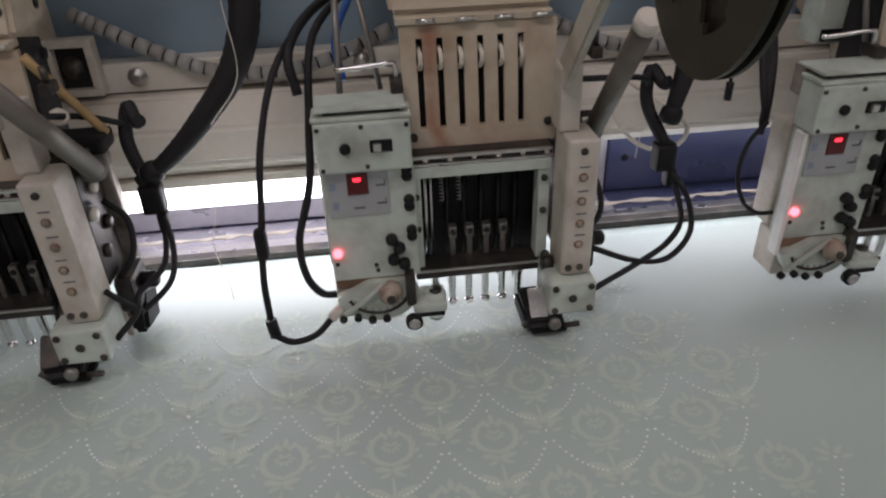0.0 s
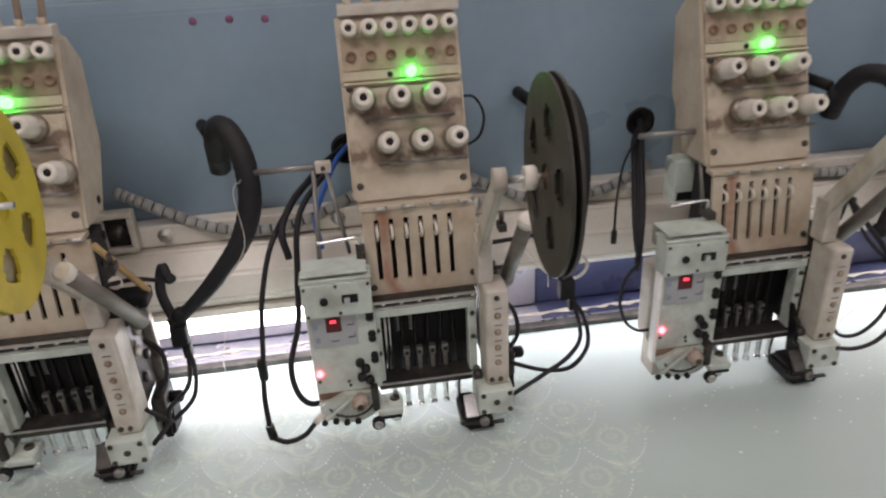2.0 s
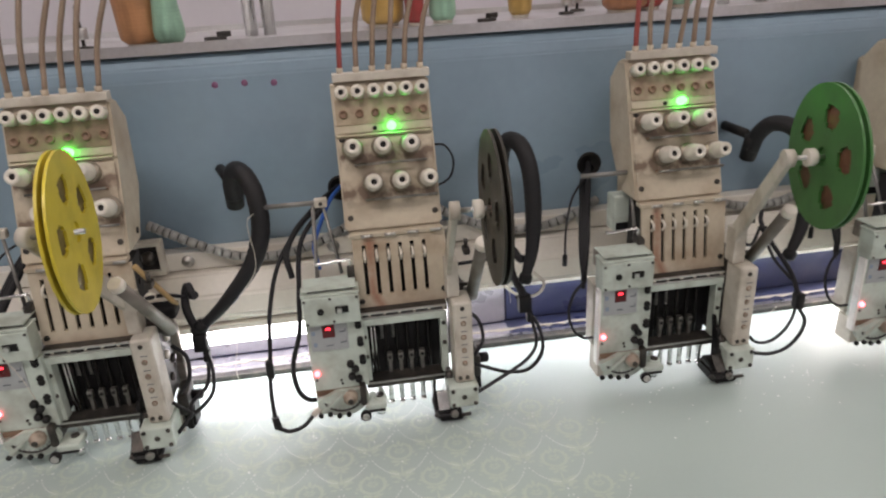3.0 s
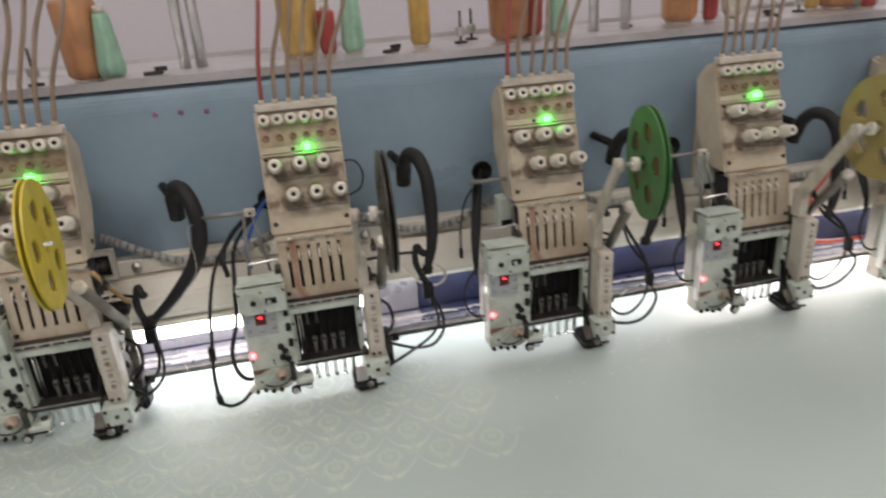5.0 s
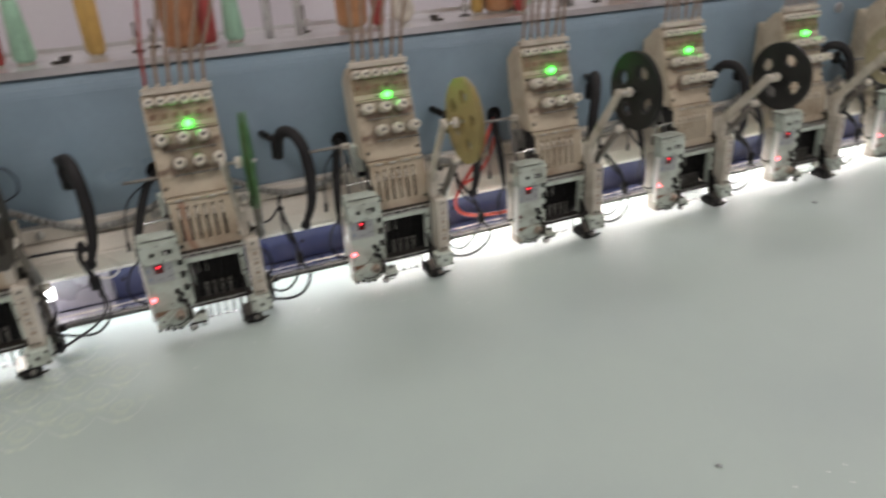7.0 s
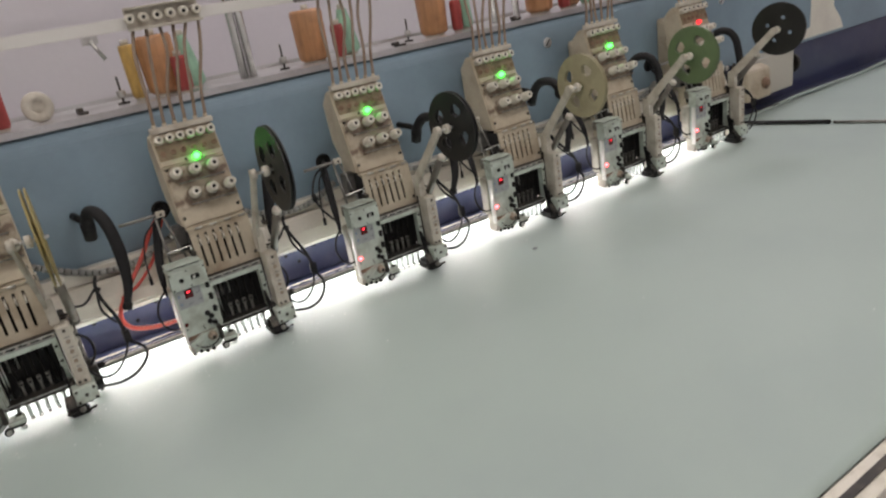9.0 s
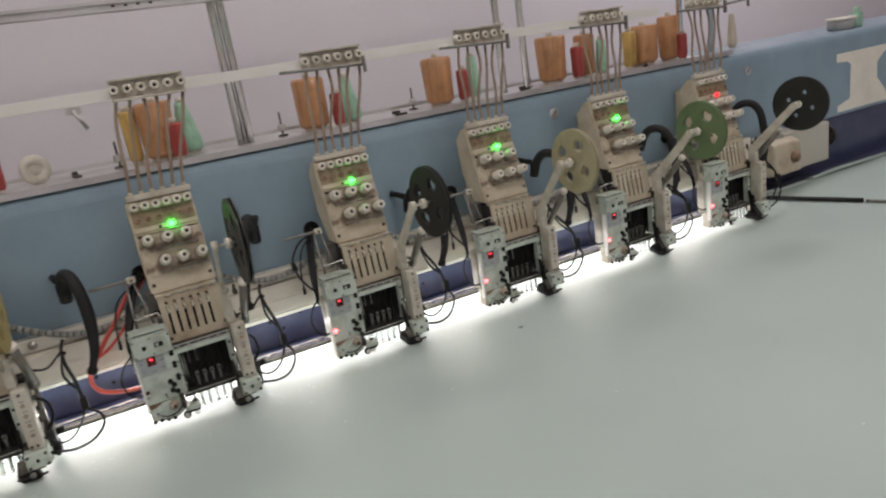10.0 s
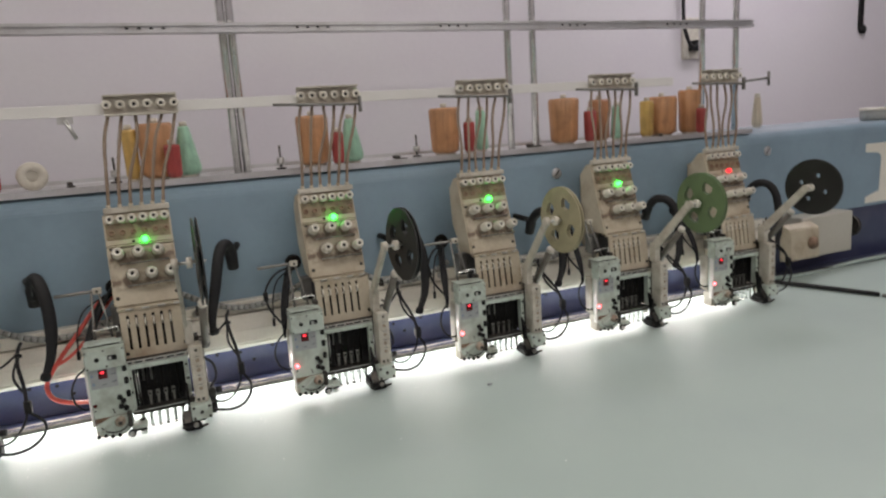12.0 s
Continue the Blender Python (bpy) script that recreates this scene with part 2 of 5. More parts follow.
def cyl(p, q, r, r2=None, n=14, bev=0.0):
    p, q = Vector(p), Vector(q)
    bm = bmesh.new()
    m = Matrix.Translation((p + q) / 2) @ (q - p).to_track_quat("Z", "Y").to_matrix().to_4x4()
    bmesh.ops.create_cone(bm, cap_ends=True, segments=n, radius1=r, radius2=r if r2 is None else r2, depth=(q - p).length, matrix=m)
    if bev:
        es = [e for e in bm.edges if any(len(f.verts) > 4 for f in e.link_faces)]
        bmesh.ops.bevel(bm, geom=es, offset=bev, segments=2, affect="EDGES")
    for f in bm.faces:
        f.smooth = len(f.verts) == 4
    return bm


def smooth_path(pts, per=6):
    pts = [Vector(p) for p in pts]
    P = [2 * pts[0] - pts[1]] + pts + [2 * pts[-1] - pts[-2]]
    out = []
    for i in range(1, len(P) - 2):
        a, b, c, d = P[i - 1:i + 3]
        for k in range(per):
            t = k / per
            out.append(0.5 * (2 * b + (c - a) * t + (2 * a - 5 * b + 4 * c - d) * t * t + (3 * b - a - 3 * c + d) * t ** 3))
    return out + [pts[-1]]


def tube(pts, r, n=8, per=6, ribs=0.0, tail=1.0):
    """A round cable or hose swept along a smooth path."""
    path = smooth_path(pts, per)
    bm = bmesh.new()
    rings, up = [], Vector((0.3, 0.2, 0.93))
    for i, p in enumerate(path):
        d = (path[min(i + 1, len(path) - 1)] - path[max(i - 1, 0)]).normalized()
        up = (up - d * up.dot(d)).normalized()
        w = d.cross(up)
        u = i / (len(path) - 1)
        rad = r * (1 + (ribs if i % 2 else 0)) * (1 - (1 - tail) * max(0.0, (u - 0.6) / 0.4))
        rings.append([bm.verts.new(p + (up * math.cos(a) + w * math.sin(a)) * rad) for a in [2 * math.pi * k / n for k in range(n)]])
    for a, b in zip(rings, rings[1:]):
        for k in range(n):
            bm.faces.new((a[k], a[(k + 1) % n], b[(k + 1) % n], b[k])).smooth = True
    bm.faces.new(rings[0][::-1])
    bm.faces.new(rings[-1])
    bmesh.ops.recalc_face_normals(bm, faces=bm.faces)
    return bm


def lathe(profile, p, axis, n=24):
    """A turned shape: (radius, height) pairs about an axis from p."""
    bm = bmesh.new()
    q = Vector(axis).to_track_quat("Z", "Y").to_matrix()
    rings = [[bm.verts.new(Vector(p) + q @ Vector((r * math.cos(2 * math.pi * k / n), r * math.sin(2 * math.pi * k / n), h))) for k in range(n)] for r, h in profile]
    for a, b in zip(rings, rings[1:]):
        for k in range(n):
            bm.faces.new((a[k], a[(k + 1) % n], b[(k + 1) % n], b[k])).smooth = True
    bm.faces.new(rings[0][::-1])
    bm.faces.new(rings[-1])
    bmesh.ops.recalc_face_normals(bm, faces=bm.faces)
    return bm


def join(*bms):
    me, out = bpy.data.meshes.new("join"), bmesh.new()
    for b in bms:
        b.to_mesh(me)
        b.free()
        out.from_mesh(me)
    bpy.data.meshes.remove(me)
    return out


def mesh_of(name, bm, mat):
    me = bpy.data.meshes.new(name)
    bm.to_mesh(me)
    bm.free()
    me.materials.append(mat)
    return me


def part(name, bm, mat, parent, label=""):
    ob = new(name, mesh_of(name, bm, mat))
    ob.parent = parent
    return tagged(ob, label)


def thing(name, m, label, category, group="", kind=""):
    ob = new(name)
    ob.matrix_world = m
    ob.empty_display_size = 0.02
    return tagged(ob, label, category, group, kind)


def solid(name, bm, mat, label, category, kind="", group="", m=None):
    ob = new(name, mesh_of(name, bm, mat))
    if m is not None:
        ob.matrix_world = m
    return tagged(ob, label, category, group, kind)


# ---- structure ----
solid("floor", box(-3, 6, -3.5, 2.2, FLOOR - 0.1, FLOOR, 0), CONCRETE, "worn grey concrete workshop floor under the machine", "floor", "structure")
solid("wall_north", box(-3, 6, 1.25, 1.4, FLOOR, 2.0, 0), WALLM, "lilac white painted wall behind the embroidery machine", "wall", "structure")
solid("wall_south", box(-3, 6, -3.6, -3.5, FLOOR, 2.0, 0), WALLM, "plain lilac white painted workshop wall", "wall", "structure")
solid("wall_west", box(-3.1, -3, -3.5, 1.25, FLOOR, 2.0, 0), WALLM, "plain lilac white painted workshop wall", "wall", "structure")
solid("wall_east", box(6, 6.1, -3.5, 1.25, FLOOR, 2.0, 0), WALLM, "plain lilac white painted workshop wall", "wall", "structure")
solid("ceiling", box(-3.1, 6.1, -3.6, 1.4, 2.0, 2.1, 0), CEILM, "white painted workshop ceiling", "ceiling", "structure")

# ---- the machine's frame ----
BEAM_Y = 0.112
XL, XR = -2.2, 3.9
beam = thing("machine_beam", pose(0, 0, 0), "long light blue enamelled beam of an embroidery machine", "machine beam")
part("beam_body", prism([(BEAM_Y, 0.15), (BEAM_Y, 0.372), (BEAM_Y + 0.003, 0.386), (BEAM_Y + 0.011, 0.396), (BEAM_Y + 0.024, 0.400), (0.42, 0.400), (0.42, 0.15)], XL, XR, 0.002), BLUE, beam)
part("top_tray", prism([(0.1165, 0.4005), (0.1165, 0.4125), (0.120, 0.4125), (0.120, 0.404), (0.40, 0.404), (0.40, 0.412), (0.403, 0.412), (0.403, 0.401)], XL, 2.52, 0), ALU, beam, "aluminium tray along the top")
rail = thing("machine_rail", pose(0, 0, 0), "cream white enamelled rail below the blue beam", "machine rail")
part("rail_body", prism([(0.062, 0.078), (0.052, 0.09), (0.056, 0.118), (0.078, 0.140), (0.11, 0.142), (0.14, 0.142), (0.14, 0.078)], XL, 2.55, 0.003), RAIL, rail)
part("ledge", box(XL, 2.55, 0.088, 0.111, 0.1425, 0.166, 0.002), RAIL, rail)
for i in HEADS:
    for dx in (0.07, 0.25):
        part("bolt", lathe([(0.008, 0), (0.008, 0.002), (0.005, 0.002), (0.005, 0.006), (0.002, 0.006)], (i * PITCH + dx, 0.088, 0.155), (0, -1, 0), 8), STEEL, rail)
bed = thing("machine_bed", pose(0, 0, 0), "navy blue machine bed behind the cloth", "machine bed")
part("bed_top", box(XL, XR, 0.058, 0.16, -0.05, -0.006, 0.004), NAVY, bed)
part("bed_back", box(0.152, 2.6, 0.125, 0.15, -0.004, 0.077, 0.003), NAVY, bed)
# left end of the bed, the lamp's reflection put into a paler colour
part("bed_sheet", box(XL, 0.1505, 0.122, 0.15, -0.004, 0.077, 0.003), LIT_BED, bed, "back of the bed, lamp reflection painted in pale grey")
part("bed_plate", box(XL, 0.1505, 0.0872, 0.1205, -0.0058, -0.0048, 0.0004), LIT_BED, bed, "strip of the bed, lamp reflection painted in pale grey")
part("bed_end", box(2.62, XR, 0.125, 0.42, -0.05, 0.149, 0.004), NAVY, bed)
tabl = thing("machine_table", pose(0, 0, 0), "grey work table of the machine under the cloth", "table")
part("table_top", box(-1.9, 3.7, -0.955, 0.05, -0.04, -0.012, 0.004), ALU, tabl)
part("front_rail", box(-1.9, 3.7, -0.953, -0.918, -0.0118, 0.010, 0.003), KNOB, tabl, "white rail along the front edge")
part("front_groove", box(-1.9, 3.7, -0.940, -0.931, 0.0102, 0.0125, 0.0006), GREASY, tabl)
for x in (-1.7, 0.2, 1.9, 3.5):
    for y in (-0.85, 0.2):
        part("table_leg", box(x - 0.04, x + 0.04, y - 0.04, y + 0.04, FLOOR, -0.04 if y < 0 else -0.05, 0.004), NAVY, tabl)


def wavy_sheet(x0, x1, y0, y1, nx, ny, amp):
    bm = bmesh.new()
    g = [[bm.verts.new((x0 + (x1 - x0) * i / nx, y0 + (y1 - y0) * j / ny,
                        amp * noise.noise((x0 * 3 + (x1 - x0) * i / nx * 3.0, (y1 - y0) * j / ny * 4.0, 0.3)) - 0.0004)) for j in range(ny + 1)] for i in range(nx + 1)]
    for i in range(nx):
        for j in range(ny):
            bm.faces.new((g[i][j], g[i + 1][j], g[i + 1][j + 1], g[i][j + 1])).smooth = True
    r = bmesh.ops.extrude_face_region(bm, geom=bm.faces[:])
    bmesh.ops.translate(bm, vec=(0, 0, -0.0012), verts=[v for v in r["geom"] if isinstance(v, bmesh.types.BMVert)])
    bmesh.ops.recalc_face_normals(bm, faces=bm.faces)
    return bm


cloth = thing("embroidery_cloth", pose(0, 0, 0), "pale aqua satin cloth stretched flat over the table", "cloth")
part("sheet", wavy_sheet(-1.5, 3.6, -0.915, 0.044, 180, 60, 0.0004), FABRIC, cloth)
part("clamp_bar", box(-1.5, 2.75, 0.0445, 0.0565, -0.004, 0.006, 0.001), GREASY, cloth, "dark clamping bar along the back edge")

part("hem_fold", tube([(2.35 + 0.125 * k, 0.046 + 0.006 * math.sin(k * 2.3), 0.004 + 0.004 * math.sin(k * 1.7)) for k in range(11)], 0.006, 8, 4), FABRIC, cloth, "folded hem of the cloth")
# ---- work lamps ----
# the second tube is an added light, tucked out of view
for a, b, rad, ly, lz in LAMPS:
    lamp = thing("work_lamp", pose(0, 0, 0), "white work lamp tube under the machine rail (second of three is added)", "lamp", "work lamps")
    part("lamp_tube", cyl((a, ly, lz), (b, ly, lz), rad, n=16), TUBE_LIGHT, lamp)
    part("lamp_holder", box(a, b, ly - rad, ly + rad, lz + rad + 0.0002, 0.0778, 0.001), RAIL, lamp)
for k, (lx, ly) in enumerate(CEILING_LAMPS):
    cl = thing("ceiling_lamp", pose(lx, ly, 0), "white fluorescent tube lamp on the ceiling", "lamp", "ceiling lamps")
    part("lamp_body", box(-0.62, 0.62, -0.03, 0.03, CEIL - 0.03, 2.0, 0.003), KNOB, cl)
    part("lamp_tube", cyl((-0.6, 0, CEIL - 0.055), (0.6, 0, CEIL - 0.055), 0.013), TUBE_LIGHT, cl)


# ---- embroidery head ----
def panel_y(z):
    """Front of the tension panel at a height."""
    return -0.038 + (z - 0.218) * (0.050 / 0.152)


PN = Vector((0, -0.152, 0.050)).normalized()     # outward from the tension panel


def on_panel(x, z, d=0.0):
    return Vector((x, panel_y(z), z)) + PN * d


def build_head(i):
    h = thing("embroidery_unit", pose(i * PITCH, 0, 0), "six-needle embroidery head in aged cream enamel, stained brown", "embroidery head", "embroidery heads")
    # arm back to the beam
    part("arm", prism([(0.0, 0.06), (0.0, 0.30), (0.111, 0.34), (0.111, 0.17), (0.05, 0.15), (0.045, 0.06)], -0.024, 0.010, 0.004), CREAM, h)
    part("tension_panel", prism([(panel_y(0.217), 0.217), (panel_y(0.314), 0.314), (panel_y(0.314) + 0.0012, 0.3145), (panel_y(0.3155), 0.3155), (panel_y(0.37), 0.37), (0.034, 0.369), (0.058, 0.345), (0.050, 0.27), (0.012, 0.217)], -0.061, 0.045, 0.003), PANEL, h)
    part("smudge_plate", prism([tuple(on_panel(0, 0.326, 0.0012).yz), tuple(on_panel(0, 0.352, 0.0012).yz), tuple(on_panel(0, 0.352, -0.001).yz), tuple(on_panel(0, 0.326, -0.001).yz)], -0.058, 0.042, 0.0003), GRIME_STRIP if i > 1 else SMUDGE, h, "brown grimy strip")
    # top guide with six eyelets
    part("top_bracket", box(-0.058, 0.046, 0.006, 0.02, 0.3705, 0.379, 0.001), BOXED, h)
    for k in range(6):
        x = -0.050 + 0.0172 * k
        eye = part("eyelet", join(lathe([(0.0072, 0), (0.0072, 0.012), (0.0058, 0.0135), (0.0030, 0.0135), (0.0028, 0.011), (0.0005, 0.011)], on_panel(x, 0.358), PN, 16)), KNOB, h)
        part("eyelet_hole", lathe([(0.0027, 0), (0.0027, 0.0024), (0.0004, 0.0024)], on_panel(x, 0.358, 0.0115), PN, 10), DARK, eye)
        part("check_spring", lathe([(0.0048, 0), (0.0048, 0.0035), (0.0034, 0.0038), (0.003, 0.0015), (0.001, 0.0015)], on_panel(x, 0.337), PN, 12), GRIMY, h)
    part("status_light", lathe([(0.0050, 0.0), (0.0050, 0.0060), (0.0044, 0.0086), (0.0028, 0.0101), (0.0004, 0.0106)], on_panel(0, 0.3225, 0.0), PN, 16), LED_DIM if i == 7 else LED_GREEN, h, "lit red light" if i == 7 else "lit green light")
    part("screw", lathe([(0.0024, 0), (0.0024, 0.0012), (0.001, 0.0012)], on_panel(-0.018, 0.3215), PN, 10), BLACK, h)
    # tension knobs, two rows of three
    for row, (z0, xs) in enumerate(((0.302, (-0.044, -0.0125, 0.0175)), (0.266, (-0.026, 0.0035, 0.0335)))):
        for x in xs:
            a = on_panel(x, z0)
            part("tension_disc", lathe([(0.0115, 0.0), (0.0115, 0.003), (0.009, 0.004), (0.0115, 0.0055), (0.0115, 0.007), (0.004, 0.008)], a, PN, 18), DISC, h)
            knob = part("tension_knob", lathe([(0.0075, 0.008), (0.0093, 0.010), (0.0093, 0.019), (0.0080, 0.021), (0.0078, 0.030), (0.0068, 0.032), (0.0034, 0.032), (0.0032, 0.029), (0.0005, 0.029)], a, PN, 20), KNOB, h)
            part("knob_stud", lathe([(0.0030, 0), (0.0030, 0.0012), (0.0018, 0.0012), (0.0018, 0.0024), (0.0004, 0.0024)], a + PN * 0.029, PN, 10), DARK, knob)
        zb = z0 - 0.017
        part("thread_bar", cyl(on_panel(-0.044 + 0.008 * row, zb, 0.010), on_panel(0.034 + 0.008 * row, zb, 0.010), 0.0015, n=8), CLAMP, h)
        for x in (-0.042 + 0.008 * row, 0.032 + 0.008 * row):
            part("bar_post", cyl(on_panel(x, zb, -0.001), on_panel(x, zb, 0.010), 0.0018, n=8), GRIMY, h)
    for x, z in ((-0.054, 0.232), (0.038, 0.232), (-0.054, 0.312)):
        part("screw", lathe([(0.0032, 0), (0.0032, 0.0012), (0.0012, 0.0012)], on_panel(x, z), PN, 10), GREASY, h)
    # hinge strip and slotted plate
    part("hinge_strip", box(-0.058, 0.043, -0.044, -0.030, 0.2115, 0.2165, 0.001), CREAM, h)
    for x in (-0.045, -0.02, 0.005, 0.03):
        part("hinge_knuckle", cyl((x, -0.0455, 0.214), (x + 0.012, -0.0455, 0.214), 0.0018, n=8), STEEL, h)
    yb, yt, z0, z1 = -0.0535, -0.0425, 0.133, 0.211
    xs = [-0.0437 + 0.0132 * k for k in range(6)]
    sw = 0.0021

    cols = [-0.056] + [e for x in xs for e in (x - sw, x + sw)] + [0.046]
    rows = (0.133, 0.146, 0.203, 0.211)
    plate = bmesh.new()
    grid = [[plate.verts.new((x, yb + (yt - yb) * (z - z0) / (z1 - z0), z)) for z in rows] for x in cols]
    for c in range(len(cols) - 1):
        for r in range(3):
            if not (r == 1 and c % 2):
                plate.faces.new((grid[c][r], grid[c + 1][r], grid[c + 1][r + 1], grid[c][r + 1]))
    ext = bmesh.ops.extrude_face_region(plate, geom=plate.faces[:])
    bmesh.ops.translate(plate, vec=(0, 0.004, 0), verts=[v for v in ext["geom"] if isinstance(v, bmesh.types.BMVert)])
    bmesh.ops.recalc_face_normals(plate, faces=plate.faces)
    part("slotted_plate", plate, RUSTY_PLATE if i == 0 else CREAM_PLATE, h, "cream plate with six slots, rusty stain")
    # black behind the slots, standing in for the shade inside the case
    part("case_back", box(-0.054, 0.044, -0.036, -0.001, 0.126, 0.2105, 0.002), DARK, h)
    for x, z in ((-0.051, 0.1405), (0.0405, 0.1455)):
        part("screw", lathe([(0.003, 0), (0.003, 0.0015), (0.0012, 0.0015)], (x, yb + (z - z0) * 0.141 - 0.0002, z), (0, -1, 0.14), 10), GREASY, h)
    for k in range(6):
        lev = part("take_up_lever", join(tube([(0, 0.012, -0.008), (0, 0.001, -0.0070), (0, -0.0055, -0.003), (0, -0.0068, 0.001), (0, -0.004, 0.0042), (0, 0.006, 0.006)], 0.0015, 8, 4)), KNOB, h)
        lev.location = (xs[k], -0.0430, 0.190 if k < 5 else 0.178)
    # needle window
    part("window_hinge", box(-0.055, 0.041, -0.064, -0.050, 0.1262, 0.1328, 0.001), GREASY, h)
    part("hinge_lip", box(-0.055, 0.041, -0.0665, -0.0638, 0.1300, 0.1322, 0.0005), STEEL, h)
    part("hinge_lip", box(-0.055, 0.041, -0.0675, -0.0645, 0.1256, 0.1272, 0.0005), STEEL, h)
    for k in range(6):
        part("rivet", lathe([(0.0019, 0), (0.0017, 0.0012), (0.0006, 0.0014)], (-0.045 + 0.0165 * k, -0.064, 0.1287), (0, -1, 0), 8), KNOB, h)
    part("window_frame", join(box(-0.056, 0.040, -0.068, -0.052, 0.117, 0.125, 0.001), box(-0.056, -0.049, -0.066, -0.052, 0.046, 0.117, 0.001), box(0.032, 0.040, -0.066, -0.052, 0.046, 0.117, 0.001)), DEVICE, h, "pale metal window frame")
    part("needle_rail", box(-0.056, 0.041, -0.070, -0.046, 0.0385, 0.0448, 0.0015), GREASY, h)
    part("rail_edge", box(-0.055, 0.036, -0.0712, -0.0695, 0.0445, 0.0462, 0.0004), STEEL, h)
    # black panels that paint the shade inside the needle window
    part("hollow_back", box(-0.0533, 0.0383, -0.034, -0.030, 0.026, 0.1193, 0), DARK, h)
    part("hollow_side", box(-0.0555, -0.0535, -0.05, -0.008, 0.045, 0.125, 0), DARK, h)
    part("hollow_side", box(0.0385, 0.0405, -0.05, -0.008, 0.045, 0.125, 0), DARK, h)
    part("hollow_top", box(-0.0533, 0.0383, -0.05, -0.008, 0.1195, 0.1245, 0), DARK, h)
    for z in (0.07, 0.095):
        part("screw", lathe([(0.0024, 0), (0.0024, 0.0015), (0.001, 0.0015)], (0.036, -0.066, z + 0.015), (0, -1, 0), 10), GREASY, h)
        part("screw", lathe([(0.0024, 0), (0.0024, 0.0015), (0.001, 0.0015)], (-0.0525, -0.066, z + 0.008), (0, -1, 0), 10), GREASY, h)
    nx = [-0.0415 + 0.0125 * k for k in range(6)]
    for k in range(6):
        x = nx[k]
        # bar, clamp, needle and presser foot of one needle
        bar = part("needle_bar", join(cyl((0, 0, 0.030), (0, 0, 0.118), 0.0022, n=10), cyl((0, 0, 0.020), (0, 0, 0.033), 0.0008, n=6)), SHADED_BAR, h)
        bar.location = (x, -0.042, 0.0)
        if k in (1, 2, 3, 4):
            clamp = part("needle_clamp", join(box(-0.0030, 0.0030, -0.005, 0.002, 0.062, 0.0715, 0.001), prism([(-0.004, 0.042), (0.001, 0.042), (0.001, 0.063), (-0.004, 0.063)], -0.0019, 0.0019, 0.0006)), CLAMP, h)
            clamp.location = (x + 0.0025, -0.047, -0.002)
            part("clamp_screw", lathe([(0.0021, 0), (0.0021, 0.0012), (0.001, 0.0012)], (0, -0.005, 0.0672), (0, -1, 0), 10), DARK, clamp)
        if k in (0, 1):
            coil = smooth_path([(0.0016 * math.cos(q * 1.57), 0.0016 * math.sin(q * 1.57), 0.088 + 0.0007 * q) for q in range(40)], 2)
            spring = part("spring", tube(coil, 0.0005, 5, 1), STEEL, h)
            spring.location = (x + 0.0085, -0.047, 0.0)
        if k == 0:
            for dx, r in ((-0.0035, 0.0016), (0.0005, 0.0011)):
                guide = part("guide_rod", cyl((0, 0, 0.046), (0, 0, 0.117), r, n=8), CHROME, h)
                guide.location = (x + dx, -0.049, 0.0)
        foot = part("presser_foot", join(lathe([(0.0042, 0.040), (0.0042, 0.036), (0.0030, 0.033), (0.0026, 0.014), (0.0020, 0.012)][::-1], (0, 0, 0), (0, 0, 1), 10), lathe([(0.0022, 0.0105), (0.0034, 0.0105), (0.0034, 0.0125), (0.0022, 0.0125)], (0, -0.001, 0), (0, 0, 1), 10)), CHROME, h)
        foot.location = (x, -0.060, 0.0)
    # motor block on the right flank of the arm
    part("motor_block", join(box(0.0105, 0.046, 0.072, 0.086, 0.146, 0.152, 0.001), box(0.0105, 0.046, 0.072, 0.086, 0.184, 0.190, 0.001), box(0.040, 0.046, 0.072, 0.086, 0.152, 0.184, 0.001), box(0.0105, 0.016, 0.072, 0.086, 0.152, 0.184, 0.001)), BOXED, h, "dirty cream open housing")
    part("motor_face", box(0.0162, 0.0398, 0.078, 0.084, 0.1522, 0.1838, 0.0008), DARK, h, "dark oily recess")
    part("motor_shaft", lathe([(0.009, 0), (0.009, 0.003), (0.005, 0.004), (0.005, 0.007), (0.001, 0.007)], (0.028, 0.078, 0.168), (0, -1, 0), 14), GREASY, h)
    for z, y in ((0.20, 0.0), (0.17, -0.01), (0.152, -0.03)):
        part("side_hole", lathe([(0.004, 0), (0.004, 0.001), (0.001, 0.001)], (0.0445, y + 0.005, z + 0.03), (1, 0, 0), 12), BLACK, h)
    # thread tubes up to the guide
    for k in range(6):
        xa, xb = -0.049 + 0.0172 * k, -0.030 + 0.0215 * k
        sway = 0.006 * math.sin(i * 2.1 + k * 1.7)
        part("thread_tube", tube([(xa, 0.014, 0.378), (xa * 0.8 + xb * 0.2, 0.02 + sway, 0.43), (xa * 0.3 + xb * 0.7 + sway, 0.034, 0.49), (xb, 0.046, 0.532)], 0.0029, 7, 4), TUBE_RED if (k == 0 and i < 2) else TUBE_BROWN, h)
        part("tube_socket", cyl((xa, 0.014, 0.376), (xa, 0.014, 0.3845), 0.0036, n=10), CREAM, h)
    return h


heads = {}
for i in (0, 2, 7):
    heads[i] = build_head(i)
for i in HEADS:
    if i not in heads:
        heads[i] = copy_thing(heads[0 if i == 1 else 2], pose(i * PITCH, 0, 0))


